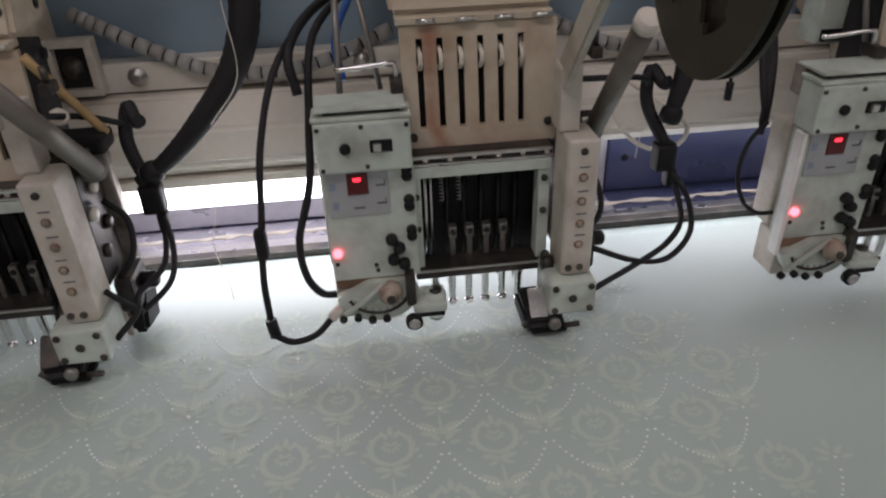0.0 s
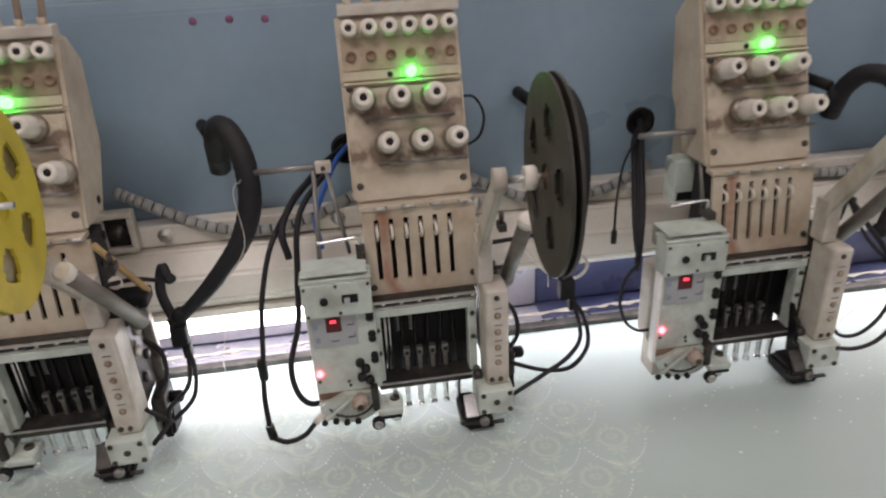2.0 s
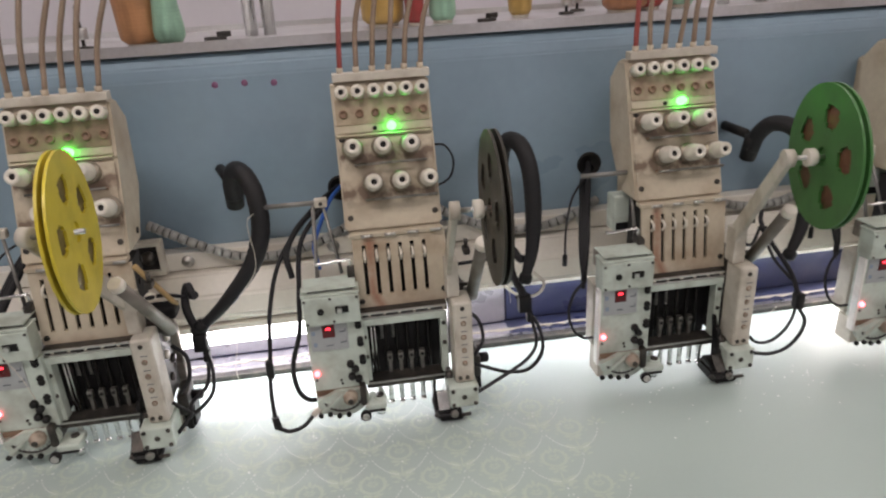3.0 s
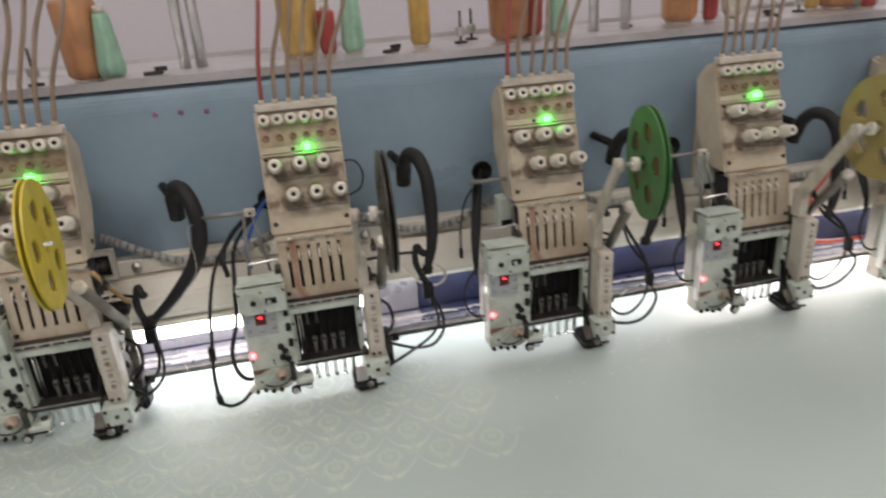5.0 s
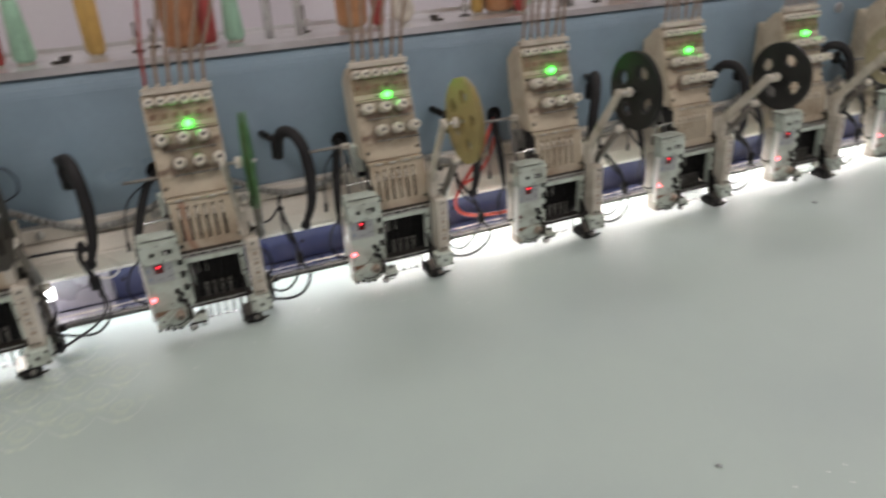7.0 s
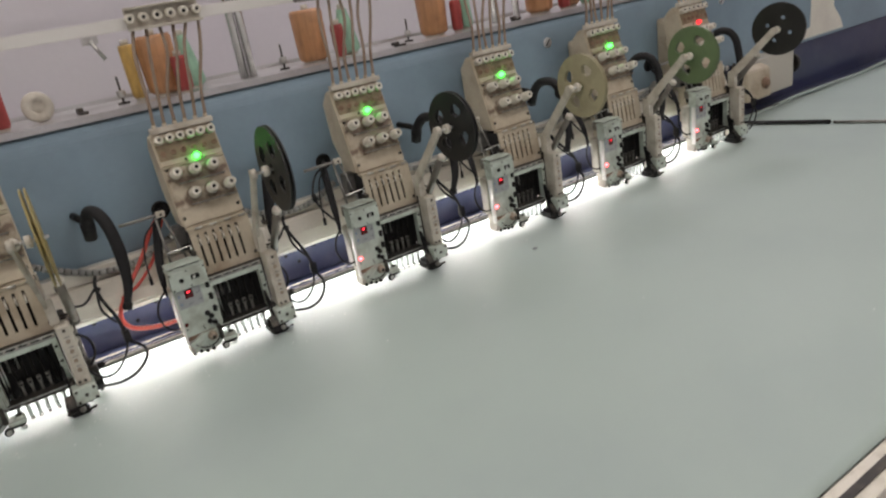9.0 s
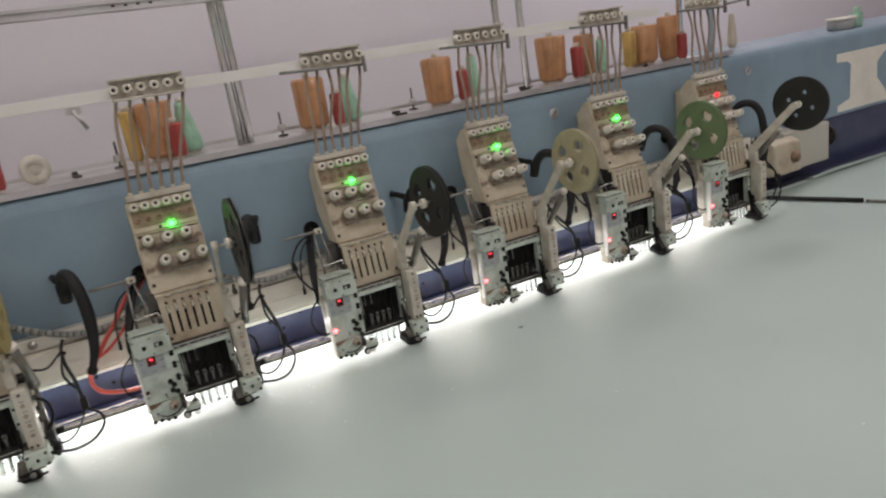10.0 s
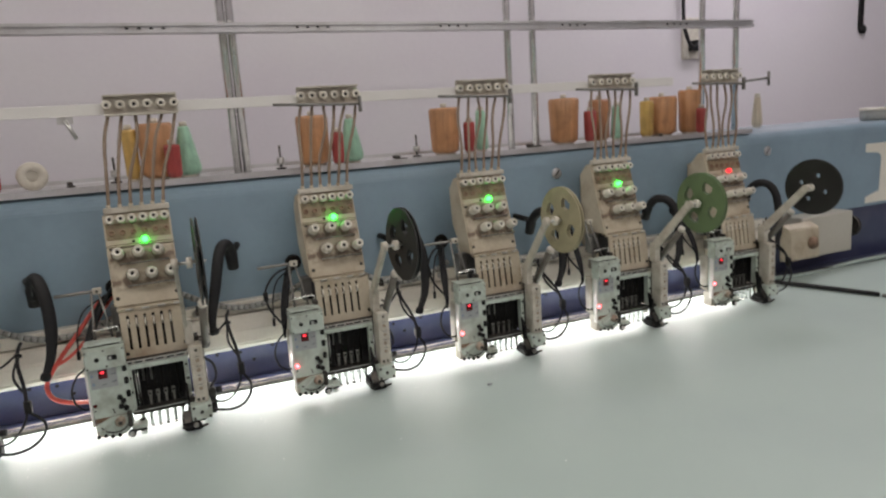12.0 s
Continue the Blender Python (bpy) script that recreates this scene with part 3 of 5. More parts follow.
# ---- sequin device left of each head ----
def build_device(long_cables):
    d = thing("sequin_device", pose(0, 0, 0), "pale grey sequin device with red display and gauge", "sequin device", "sequin devices")
    cover = part("cover_box", box(-0.1145, -0.0545, -0.081, -0.057, 0.131, 0.1645, 0.002), DEVICE, d)
    part("cover_lid", box(-0.1155, -0.0535, -0.0795, -0.056, 0.1648, 0.1675, 0.001), DEVICE, d)
    part("main_plate", box(-0.1135, -0.053, -0.075, -0.058, 0.047, 0.1308, 0.0015), DEVICE, d)
    part("side_box", box(-0.1160, -0.085, -0.0575, -0.035, 0.05, 0.1308, 0.002), BOXED, d)
    plate = part("label_plate", box(-0.1105, -0.0705, -0.0762, -0.0749, 0.098, 0.1303, 0.0004), LABEL, d, "grey printed label")
    display = part("display", box(-0.0975, -0.084, -0.0772, -0.0761, 0.114, 0.129, 0.0004), DISPLAY, d, "dark red digit display")
    part("digit", box(-0.0935, -0.0885, -0.0778, -0.0771, 0.1235, 0.126, 0.0002), DIGIT, display, "glowing red digit dash")
    for bars, mat in ((((-0.109, -0.105, 0.118, 0.123), (-0.108, -0.104, 0.104, 0.109)), INK_BLUE), (((-0.0945, -0.087, 0.1035, 0.1045), (-0.079, -0.073, 0.119, 0.120), (-0.079, -0.073, 0.106, 0.107), (-0.0735, -0.0728, 0.106, 0.110), (-0.0735, -0.0728, 0.119, 0.123)), INK)):
        for x0, x1, z0, z1 in bars:
            part("print_mark", box(x0, x1, -0.0767, -0.0761, z0, z1, 0), mat, plate)
    part("round_button", lathe([(0.0035, 0), (0.0035, 0.002), (0.001, 0.002)], (-0.096, -0.081, 0.148), (0, -1, 0), 14), BLACK, cover)
    part("switch_frame", box(-0.0805, -0.0665, -0.0822, -0.0808, 0.1445, 0.1525, 0.0006), BLACK, cover)
    part("switch_lever", box(-0.0785, -0.0735, -0.0855, -0.0821, 0.146, 0.151, 0.0008), STEEL, cover)
    for x, z, y in ((-0.112, 0.161, -0.081), (-0.085, 0.1615, -0.081), (-0.057, 0.161, -0.081), (-0.083, 0.135, -0.081), (-0.111, 0.134, -0.081), (-0.11, 0.061, -0.075), (-0.0835, 0.058, -0.075), (-0.0825, 0.0535, -0.075)):
        part("screw", lathe([(0.0016, 0), (0.0014, 0.0009), (0.0006, 0.0009)], (x, y, z), (0, -1, 0), 8), GREASY, d)
    part("lamp", lathe([(0.0031, 0), (0.0031, 0.002), (0.002, 0.0035), (0.0005, 0.004)], (-0.1090, -0.075, 0.0700), (0, -1, 0), 12), LED_RED, d, "glowing red lamp")
    for x, z in ((-0.0585, 0.127), (-0.058, 0.105), (-0.0575, 0.082)):
        part("slot_button", join(lathe([(0.0036, 0), (0.0036, 0.0025), (0.002, 0.003), (0.0005, 0.003)], (x, -0.075, z + 0.002), (0, -1, 0), 12), lathe([(0.0036, 0), (0.0036, 0.0022), (0.0005, 0.0026)], (x, -0.075, z - 0.003), (0, -1, 0), 12)), BLACK, d)
    for x, z in ((-0.0715, 0.078), (-0.0668, 0.071), (-0.0712, 0.062), (-0.064, 0.058)):
        part("knob", lathe([(0.0042, 0), (0.0042, 0.004), (0.003, 0.006), (0.0005, 0.006)], (x, -0.075, z), (0, -1, 0), 14), BLACK, d)
    # gauge
    part("gauge_block", box(-0.1135, -0.0725, -0.072, -0.045, 0.0135, 0.0468, 0.002), BOXED, d)
    arc = bmesh.new()
    c = (-0.084, 0.037)
    ring = [(-0.084 + 0.029 * math.cos(a), 0.037 + 0.0235 * math.sin(a)) for a in [math.pi * (1.02 + 0.96 * k / 20) for k in range(21)]] + [(-0.058, 0.046), (-0.09, 0.0465)]
    f = arc.faces.new([arc.verts.new((x, -0.0795, z)) for x, z in ring])
    r = bmesh.ops.extrude_face_region(arc, geom=[f])
    bmesh.ops.translate(arc, vec=(0, 0.007, 0), verts=[v for v in r["geom"] if isinstance(v, bmesh.types.BMVert)])
    bmesh.ops.recalc_face_normals(arc, faces=arc.faces)
    gauge = part("gauge_plate", arc, DEVICE, d)
    groove = [(-0.084 + 0.021 * math.cos(a), -0.0797, 0.037 + 0.0165 * math.sin(a)) for a in [math.pi * (1.08 + 0.84 * k / 10) for k in range(11)]]
    part("gauge_groove", tube(groove, 0.0012, 6, 2), GREASY, gauge)
    for k in range(9):
        a = math.pi * (1.14 + 0.72 * k / 8)
        part("tick_mark", box(-0.084 + 0.0185 * math.cos(a) - 0.0004, -0.084 + 0.0185 * math.cos(a) + 0.0004, -0.0800, -0.0794, 0.037 + 0.0145 * math.sin(a) - 0.0012, 0.037 + 0.0145 * math.sin(a) + 0.0012, 0), INK, gauge)
    lev = part("gauge_lever", prism([(-0.0826, -0.0018), (-0.0826, 0.0018), (-0.0797, 0.0018), (-0.0797, -0.0018)], -0.022, 0.018, 0.0006), DEVICE, d)
    lev.location, lev.rotation_euler = (-0.0915, 0, 0.0355), (0, radians(-38), 0)
    part("gauge_hub", lathe([(0.0085, 0), (0.0085, 0.007), (0.006, 0.009), (0.0055, 0.012), (0.001, 0.012)], (-0.0755, -0.0795, 0.039), (0, -1, 0), 9), HUBM, d)
    part("hub_screw", lathe([(0.0032, 0), (0.0032, 0.0015), (0.001, 0.0015)], (-0.0755, -0.0915, 0.039), (0, -1, 0), 10), GREASY, d)
    for x, z in ((-0.1, 0.0185), (-0.09, 0.0155), (-0.0795, 0.0155), (-0.1105, 0.0185)):
        part("clamp_screw", lathe([(0.0029, 0), (0.0029, 0.003), (0.001, 0.003)], (x, -0.0795, z), (0, -1, 0), 10), BLACK, d)
    part("side_lever", box(-0.0645, -0.0575, -0.084, -0.05, 0.026, 0.052, 0.002), GREASY, d)
    # cutter tip by the first needle
    part("cutter_arm", join(box(-0.060, -0.036, -0.086, -0.060, 0.020, 0.0275, 0.002), cyl((-0.043, -0.073, 0.016), (-0.043, -0.073, 0.030), 0.0075, n=16, bev=0.001)), DEVICE, d)
    part("roller_face", lathe([(0.0042, 0.0), (0.0042, 0.0012), (0.0026, 0.0012), (0.0022, 0.0002)], (-0.0605, -0.0935, 0.0175), (0, -1, 0), 14), STEEL, d)
    part("cutter_band", box(-0.0585, -0.038, -0.0865, -0.0845, 0.0175, 0.0202, 0.0006), BLACK, d)
    # brown grime above the gauge, with the shadow there put into its colour
    part("gauge_shadow_plate", box(-0.113, -0.064, -0.0742, -0.0722, 0.0395, 0.0500, 0.0006), GRIMY, d, "brown oily strip with the plate's shadow in its colour")
    part("cutter_screw", lathe([(0.0045, 0), (0.0045, 0.002), (0.001, 0.002)], (-0.043, -0.073, 0.030), (0, 0, 1), 12), GREASY, d)
    part("roller", lathe([(0.0060, 0), (0.0060, 0.005), (0.0042, 0.0055), (0.0035, 0.004), (0.0005, 0.004)], (-0.0605, -0.088, 0.0175), (0, -1, 0), 16), BLACK, d)
    part("cutter_foot", cyl((-0.043, -0.073, 0.006), (-0.043, -0.073, 0.0155), 0.0052, n=14, bev=0.001), CHROME, d)
    # brackets and wire stand on top
    part("top_bracket", box(-0.112, -0.086, -0.0555, -0.042, 0.150, 0.1700, 0.001), SIDE, d)
    part("top_sheet", box(-0.113, -0.0565, -0.0775, -0.046, 0.1703, 0.1722, 0.0005), DEVICE, d, "pale sheet metal plate")
    part("top_spacer", box(-0.108, -0.060, -0.074, -0.050, 0.1676, 0.1702, 0.0005), GREASY, d)
    part("top_bracket", box(-0.068, -0.056, -0.0562, -0.042, 0.150, 0.1700, 0.001), BLACK, d)
    part("top_bracket", box(-0.0855, -0.0685, -0.055, -0.045, 0.150, 0.1685, 0.001), STEEL, d)
    part("rod_clip", box(-0.092, -0.078, -0.015, -0.006, 0.241, 0.251, 0.0015), BOXED, d)
    part("clip_screw", lathe([(0.0022, 0), (0.0022, 0.0015), (0.0008, 0.0015)], (-0.085, -0.015, 0.246), (0, -1, 0), 8), GREASY, d)
    part("stand_clamp", box(-0.064, -0.056, -0.056, -0.038, 0.1724, 0.180, 0.001), GREASY, d)
    part("wire_stand", tube([(-0.06, -0.045, 0.176), (-0.06, -0.045, 0.187), (-0.065, -0.045, 0.189), (-0.094, -0.045, 0.187), (-0.097, -0.043, 0.187)], 0.0018, 8, 4), CHROME, d)
    part("upright_rod", cyl((-0.097, -0.043, 0.168), (-0.094, -0.010, 0.243), 0.0022, n=8), ROD, d)
    part("cross_rod", cyl((-0.150, 0.0, 0.243), (-0.078, -0.010, 0.246), 0.0030, n=8), ROD, d)
    part("upright_rod", cyl((-0.070, -0.036, 0.170), (-0.083, -0.012, 0.243), 0.0019, n=8), ROD, d)
    if long_cables:
        part("sensor_plug", tube([(-0.118, -0.082, 0.022), (-0.130, -0.088, 0.013), (-0.146, -0.090, 0.010), (-0.158, -0.088, 0.015)], 0.0024, 8, 5), BLACK, d)
        part("cable_joint", box(-0.1625, -0.154, -0.080, -0.071, 0.072, 0.094, 0.003), BLACK, d)
        part("plug_cap", cyl((-0.112, -0.078, 0.027), (-0.119, -0.083, 0.021), 0.0036, n=10), KNOB, d)
        part("plug_body", cyl((-0.158, -0.088, 0.015), (-0.160, -0.086, 0.028), 0.0042, n=10), BLACK, d)
        part("signal_cable", tube([(-0.160, -0.086, 0.029), (-0.160, -0.082, 0.06), (-0.156, -0.07, 0.10), (-0.151, -0.05, 0.145), (-0.135, -0.02, 0.19), (-0.10, 0.05, 0.218), (-0.066, 0.106, 0.229)], 0.0024, 8, 6), RUBBER, d)
        part("signal_cable", tube([(-0.1125, -0.062, 0.028), (-0.124, -0.068, 0.034), (-0.133, -0.068, 0.05), (-0.135, -0.06, 0.075), (-0.124, -0.045, 0.11), (-0.120, -0.03, 0.15), (-0.112, 0.0, 0.20), (-0.08, 0.06, 0.222), (-0.061, 0.108, 0.224)], 0.0028, 8, 6), RUBBER, d)
        part("signal_cable", tube([(-0.125, -0.03, 0.168), (-0.128, -0.02, 0.195), (-0.110, 0.03, 0.212), (-0.068, 0.108, 0.220)], 0.0034, 8, 6), RUBBER, d)
    else:
        for k, (bulge, z) in enumerate(((0.0, 0.120), (0.008, 0.130), (0.004, 0.112))):
            part("signal_cable", tube([(-0.065 + 0.004 * k, 0.109, 0.226 - 0.004 * k), (-0.075 - bulge, 0.080, 0.218 - 0.004 * k), (-0.090 - bulge, 0.040, 0.196), (-0.104 - bulge, 0.000, 0.166), (-0.113 - 0.5 * bulge, -0.020, 0.142), (-0.1175, -0.028, z)], 0.0036 - 0.0006 * k, 8, 6), RUBBER, d)
        part("hanging_wire", tube([(-0.078, 0.08, 0.218), (-0.112, 0.034, 0.206), (-0.126, 0.014, 0.175), (-0.129, 0.008, 0.140)], 0.0014, 6, 6), RUBBER, d)
        part("hanging_plug", cyl((-0.129, 0.008, 0.142), (-0.1295, 0.007, 0.128), 0.0030, n=8), BLACK, d)
        part("low_wire", tube([(-0.118, -0.034, 0.124), (-0.133, -0.040, 0.112), (-0.142, -0.048, 0.092), (-0.138, -0.054, 0.072), (-0.127, -0.058, 0.062), (-0.115, -0.060, 0.062)], 0.0017, 8, 6), RUBBER, d)
    return d


device = build_device(True)
short_device = build_device(False)
short_device.matrix_world = pose(PITCH, 0, 0)
devices = {0: device, 1: short_device}
for i in HEADS:
    if i not in devices:
        devices[i] = copy_thing(short_device, pose(i * PITCH, 0, 0))
for i in HEADS:
    if i:
        low, high = (0.180, 0.238) if i == 2 else (0.168, 0.212)
        part("bracket_box", box(-0.070, -0.040, 0.004, 0.028, low, high, 0.002), DEVICE if i < 3 else ROD, devices[i], "grey box on the bracket")
        part("bracket_face", box(-0.067, -0.043, 0.0026, 0.0038, low + 0.002, low + 0.011, 0.0005), BLACK, devices[i])
        if i > 3:
            part("cable_bulge", tube([(-0.072, 0.085, 0.222), (-0.112, 0.045, 0.218), (-0.138, 0.012, 0.196), (-0.138, -0.008, 0.170), (-0.126, -0.022, 0.148), (-0.1175, -0.030, 0.138)], 0.0021, 8, 6), RUBBER, devices[i])
            part("plug_body", cyl((-0.1395, 0.009, 0.194), (-0.1395, 0.001, 0.180), 0.0046, n=10, bev=0.001), BLACK, devices[i])
        # glint of the lamp-lit edge, put in as a white strip
        part("edge_strip", box(-0.1168, -0.1136, -0.0768, -0.066, 0.034, 0.1305, 0.0006), LIT_EDGE, devices[i], "white strip painting the lamp's glint on the device edge")


for o in devices[3].children:       # its lamp is off
    if o.name.split(".")[0] == "lamp":
        o.data = o.data.copy()
        o.data.materials[0] = DISPLAY
        o["label"] = "dark unlit lamp"
for o in devices[1].children:       # the second bracket sits closer to its head
    if o.name.split(".")[0] in ("cross_rod", "rod_clip", "clip_screw", "upright_rod"):
        o.location.x += 0.036


# ---- control box, lifting motor and reel arm right of each head ----
ARM = Vector((0.047, -0.072, 0.180))      # hinge of the reel arm
SWING = {-1: 3, 0: -2, 1: 5, 2: 7, 3: 8, 4: 0, 5: 2}       # how far each arm is raised
TURN = {-1: -17, 0: -4, 1: -10, 2: -6, 3: -4, 4: -3, 5: -7, 6: -1, 7: 3}


def arm_turn(i):
    return pose(*ARM, 0, 0, TURN[i]) @ pose(0, 0, 0, -SWING.get(i, 0), 0, 0)


def build_lifter():
    d = thing("reel_arm_unit", pose(0, 0, 0), "dirty white switch box with motor and reel arm", "machine unit", "reel arm units")
    sbox = part("switch_box", box(0.0425, 0.0640, -0.096, -0.064, 0.047, 0.1475, 0.004, 3), BOXED, d)
    for k, z in enumerate((0.122, 0.105, 0.0885, 0.0725)):
        part("button_ring", lathe([(0.0030, 0), (0.0030, 0.0010), (0.0022, 0.0010), (0.0022, 0.0004), (0.0005, 0.0004)], (0.0535, -0.096, z), (0, -1, 0), 14), GRIMY, sbox)
        part("button_cap", lathe([(0.0022, 0), (0.0020, 0.0016), (0.0005, 0.0016)], (0.0535, -0.096, z), (0, -1, 0), 10), HUBM, sbox)
        part("print_bar", box(0.0505, 0.0575, -0.0963, -0.0958, z + 0.0065, z + 0.0075, 0), INK, sbox)
    for x, z in ((0.053, 0.140), (0.0475, 0.054), (0.0555, 0.054)):
        part("screw", lathe([(0.0024, 0), (0.0024, 0.0014), (0.0008, 0.0014)], (x, -0.096, z), (0, -1, 0), 10), GREASY, d)
    mbox = part("motor_box", box(0.0335, 0.0665, -0.104, -0.066, 0.0205, 0.0465, 0.002), DEVICE, d)
    for x in (0.0375, 0.0625):
        for z in (0.0245, 0.0425):
            part("screw", lathe([(0.0024, 0), (0.0024, 0.0014), (0.0008, 0.0014)], (x, -0.104, z), (0, -1, 0), 10), GREASY, mbox)
    part("shaft_screw", lathe([(0.003, 0), (0.003, 0.001), (0.0015, 0.001), (0.0005, 0.0004)], (0.050, -0.104, 0.0335), (0, -1, 0), 12), GREASY, mbox)
    part("foot_block", join(prism([(-0.101, 0.004), (-0.104, 0.013), (-0.098, 0.0200), (-0.066, 0.0200), (-0.064, 0.005)], 0.017, 0.045, 0.003), prism([(-0.098, 0.019), (-0.094, 0.0245), (-0.074, 0.027), (-0.070, 0.019)], 0.018, 0.0325, 0.0015), prism([(-0.103, 0.0035), (-0.104, 0.0075), (-0.084, 0.010), (-0.084, 0.0035)], 0.022, 0.048, 0.0012), box(0.03, 0.056, -0.09, -0.07, 0.0125, 0.0204, 0.002)), BLACK, d)
    part("foot_spring", cyl((0.046, -0.100, 0.0075), (0.057, -0.102, 0.0095), 0.0021, n=8), GREASY, d)
    part("foot_pin", cyl((0.0205, -0.100, 0.010), (0.0165, -0.099, 0.013), 0.0028, n=8), GREASY, d)
    part("foot_roller", lathe([(0.0042, 0), (0.0046, 0.001), (0.0046, 0.004), (0.0022, 0.005), (0.0006, 0.005)], (0.038, -0.1015, 0.0125), (0, -1, 0.1), 10), CLAMP, d)
    part("foot_linkage", join(prism([(-0.082, 0.020), (-0.088, 0.026), (-0.082, 0.046), (-0.072, 0.056), (-0.068, 0.050), (-0.072, 0.020)], 0.0345, 0.0405, 0.0012), cyl((0.0335, -0.078, 0.048), (0.0412, -0.078, 0.048), 0.0052, n=12)), GREASY, d)
    part("bright_plate", prism([(-0.103, 0.0205), (-0.105, 0.0205), (-0.091, 0.036), (-0.089, 0.036)], 0.0205, 0.033, 0.0005), CHROME, d)
    part("back_plate", box(0.046, 0.062, -0.061, -0.022, 0.052, 0.150, 0.0015), GREASY, d)
    for z in (0.075, 0.09, 0.105, 0.12, 0.132):
        part("cam_follower", lathe([(0.005, 0), (0.005, 0.003), (0.003, 0.004), (0.001, 0.004)], (0.0622, -0.045 + 0.010 * math.sin(z * 160), z), (1, 0, 0), 12), KNOB if z > 0.1 else GREASY, d)
    part("side_plate", box(0.058, 0.070, -0.021, -0.012, 0.012, 0.135, 0.002), SIDE, d)
    part("drive_block", box(0.0645, 0.078, -0.064, -0.030, 0.030, 0.058, 0.004), GREASY, d)
    part("drive_belt", prism([(-0.062, 0.010), (-0.030, 0.004), (-0.022, 0.028), (-0.050, 0.040)], 0.0665, 0.0785, 0.003), BLACK, d)
    part("grease_cup", lathe([(0.006, 0), (0.006, 0.010), (0.004, 0.012), (0.001, 0.012)], (0.078, -0.046, 0.046), (1, 0, 0), 12), BLACK, d)
    part("drive_wire", tube([(0.070, -0.060, 0.058), (0.082, -0.056, 0.075), (0.080, -0.045, 0.095), (0.066, -0.040, 0.108)], 0.0022, 8, 6), RUBBER, d)
    part("side_guard", box(0.0600, 0.0645, -0.055, -0.04, 0.004, 0.04, 0.001), BOXED, d)
    # reel arm
    part("arm_foot", box(0.0395, 0.0535, -0.082, -0.062, 0.1478, 0.190, 0.002), BOXED, d)
    arm = part("reel_arm", prism([(-0.007, -0.008), (0.006, 0.008), (-0.104, 0.112), (-0.116, 0.101)], -0.006, -0.0005, 0.001), BOXED, d)
    arm.location = ARM
    boss = part("arm_boss", lathe([(0.0085, 0), (0.0085, 0.009), (0.006, 0.0095), (0.001, 0.0095)], (-0.0075, -0.110, 0.1065), (1, 0, 0), 18), BOXED, d)
    boss.location = ARM
    part("air_rod", cyl((0.071, -0.052, 0.138), (0.075, -0.122, 0.221), 0.0066, n=14, bev=0.001), CYLINDER, d, "tarnished metal cylinder")
    part("rod_tip", cyl((0.075, -0.122, 0.221), (0.0755, -0.128, 0.228), 0.0076, n=16, bev=0.0015), KNOB, d, "white end cap")
    part("rod_cap", cyl((0.0705, -0.050, 0.131), (0.071, -0.053, 0.139), 0.0085, n=14, bev=0.001), ROD, d)
    part("hinge_pin", cyl((0.0545, -0.062, 0.152), (0.076, -0.062, 0.152), 0.0022), GREASY, d)
    part("hinge_block", join(box(0.062, 0.069, -0.070, -0.056, 0.19, 0.197, 0.001), cyl((0.0655, -0.063, 0.196), (0.0655, -0.063, 0.206), 0.0022)), GREASY, d)
    return d


lifter = build_lifter()
lifters = {0: lifter}
for i in HEADS:
    if i:
        lifters[i] = copy_thing(lifter, pose(i * PITCH, 0, 0))
part("amber_strip", tube([(0.049, -0.045, 0.208), (0.0635, -0.0375, 0.18), (0.078, -0.03, 0.152)], 0.0030, 8, 4), AMBER, lifters[-1], "amber plastic strip")
part("solenoid", box(0.043, 0.079, -0.045, -0.020, 0.142, 0.154, 0.003), BLACK, lifters[-1], "black solenoid")
part("wire_ring", lathe([(0.0045, -0.002), (0.0062, 0.0), (0.0045, 0.002), (0.0030, 0.0)], (0.056, -0.04, 0.168), (0.3, -0.6, 0.5), 14), KNOB, lifters[-1])
for i, d in lifters.items():
    if i:
        part("grease_linkage", join(prism([(-0.083, 0.022), (-0.089, 0.030), (-0.080, 0.060), (-0.070, 0.078), (-0.0645, 0.076), (-0.069, 0.050), (-0.072, 0.022)], 0.0305, 0.0338, 0.0010), cyl((0.029, -0.078, 0.060), (0.0335, -0.078, 0.060), 0.0060, n=12), cyl((0.029, -0.084, 0.036), (0.0335, -0.084, 0.036), 0.0050, n=12)), BLACK, d, "black greasy linkage")
    for o in d.children:
        if i and o.name.split(".")[0] == "bright_plate":
            o.data = o.data.copy()
            o.data.materials[0] = GREASY
        if o.name.split(".")[0] in ("reel_arm", "arm_boss"):
            o.matrix_basis = arm_turn(i)
        if o.name.split(".")[0] in ("air_rod", "rod_tip"):
            o.matrix_basis = pose(*ARM, 0, 0, TURN[i]) @ Matrix.Translation(-ARM)


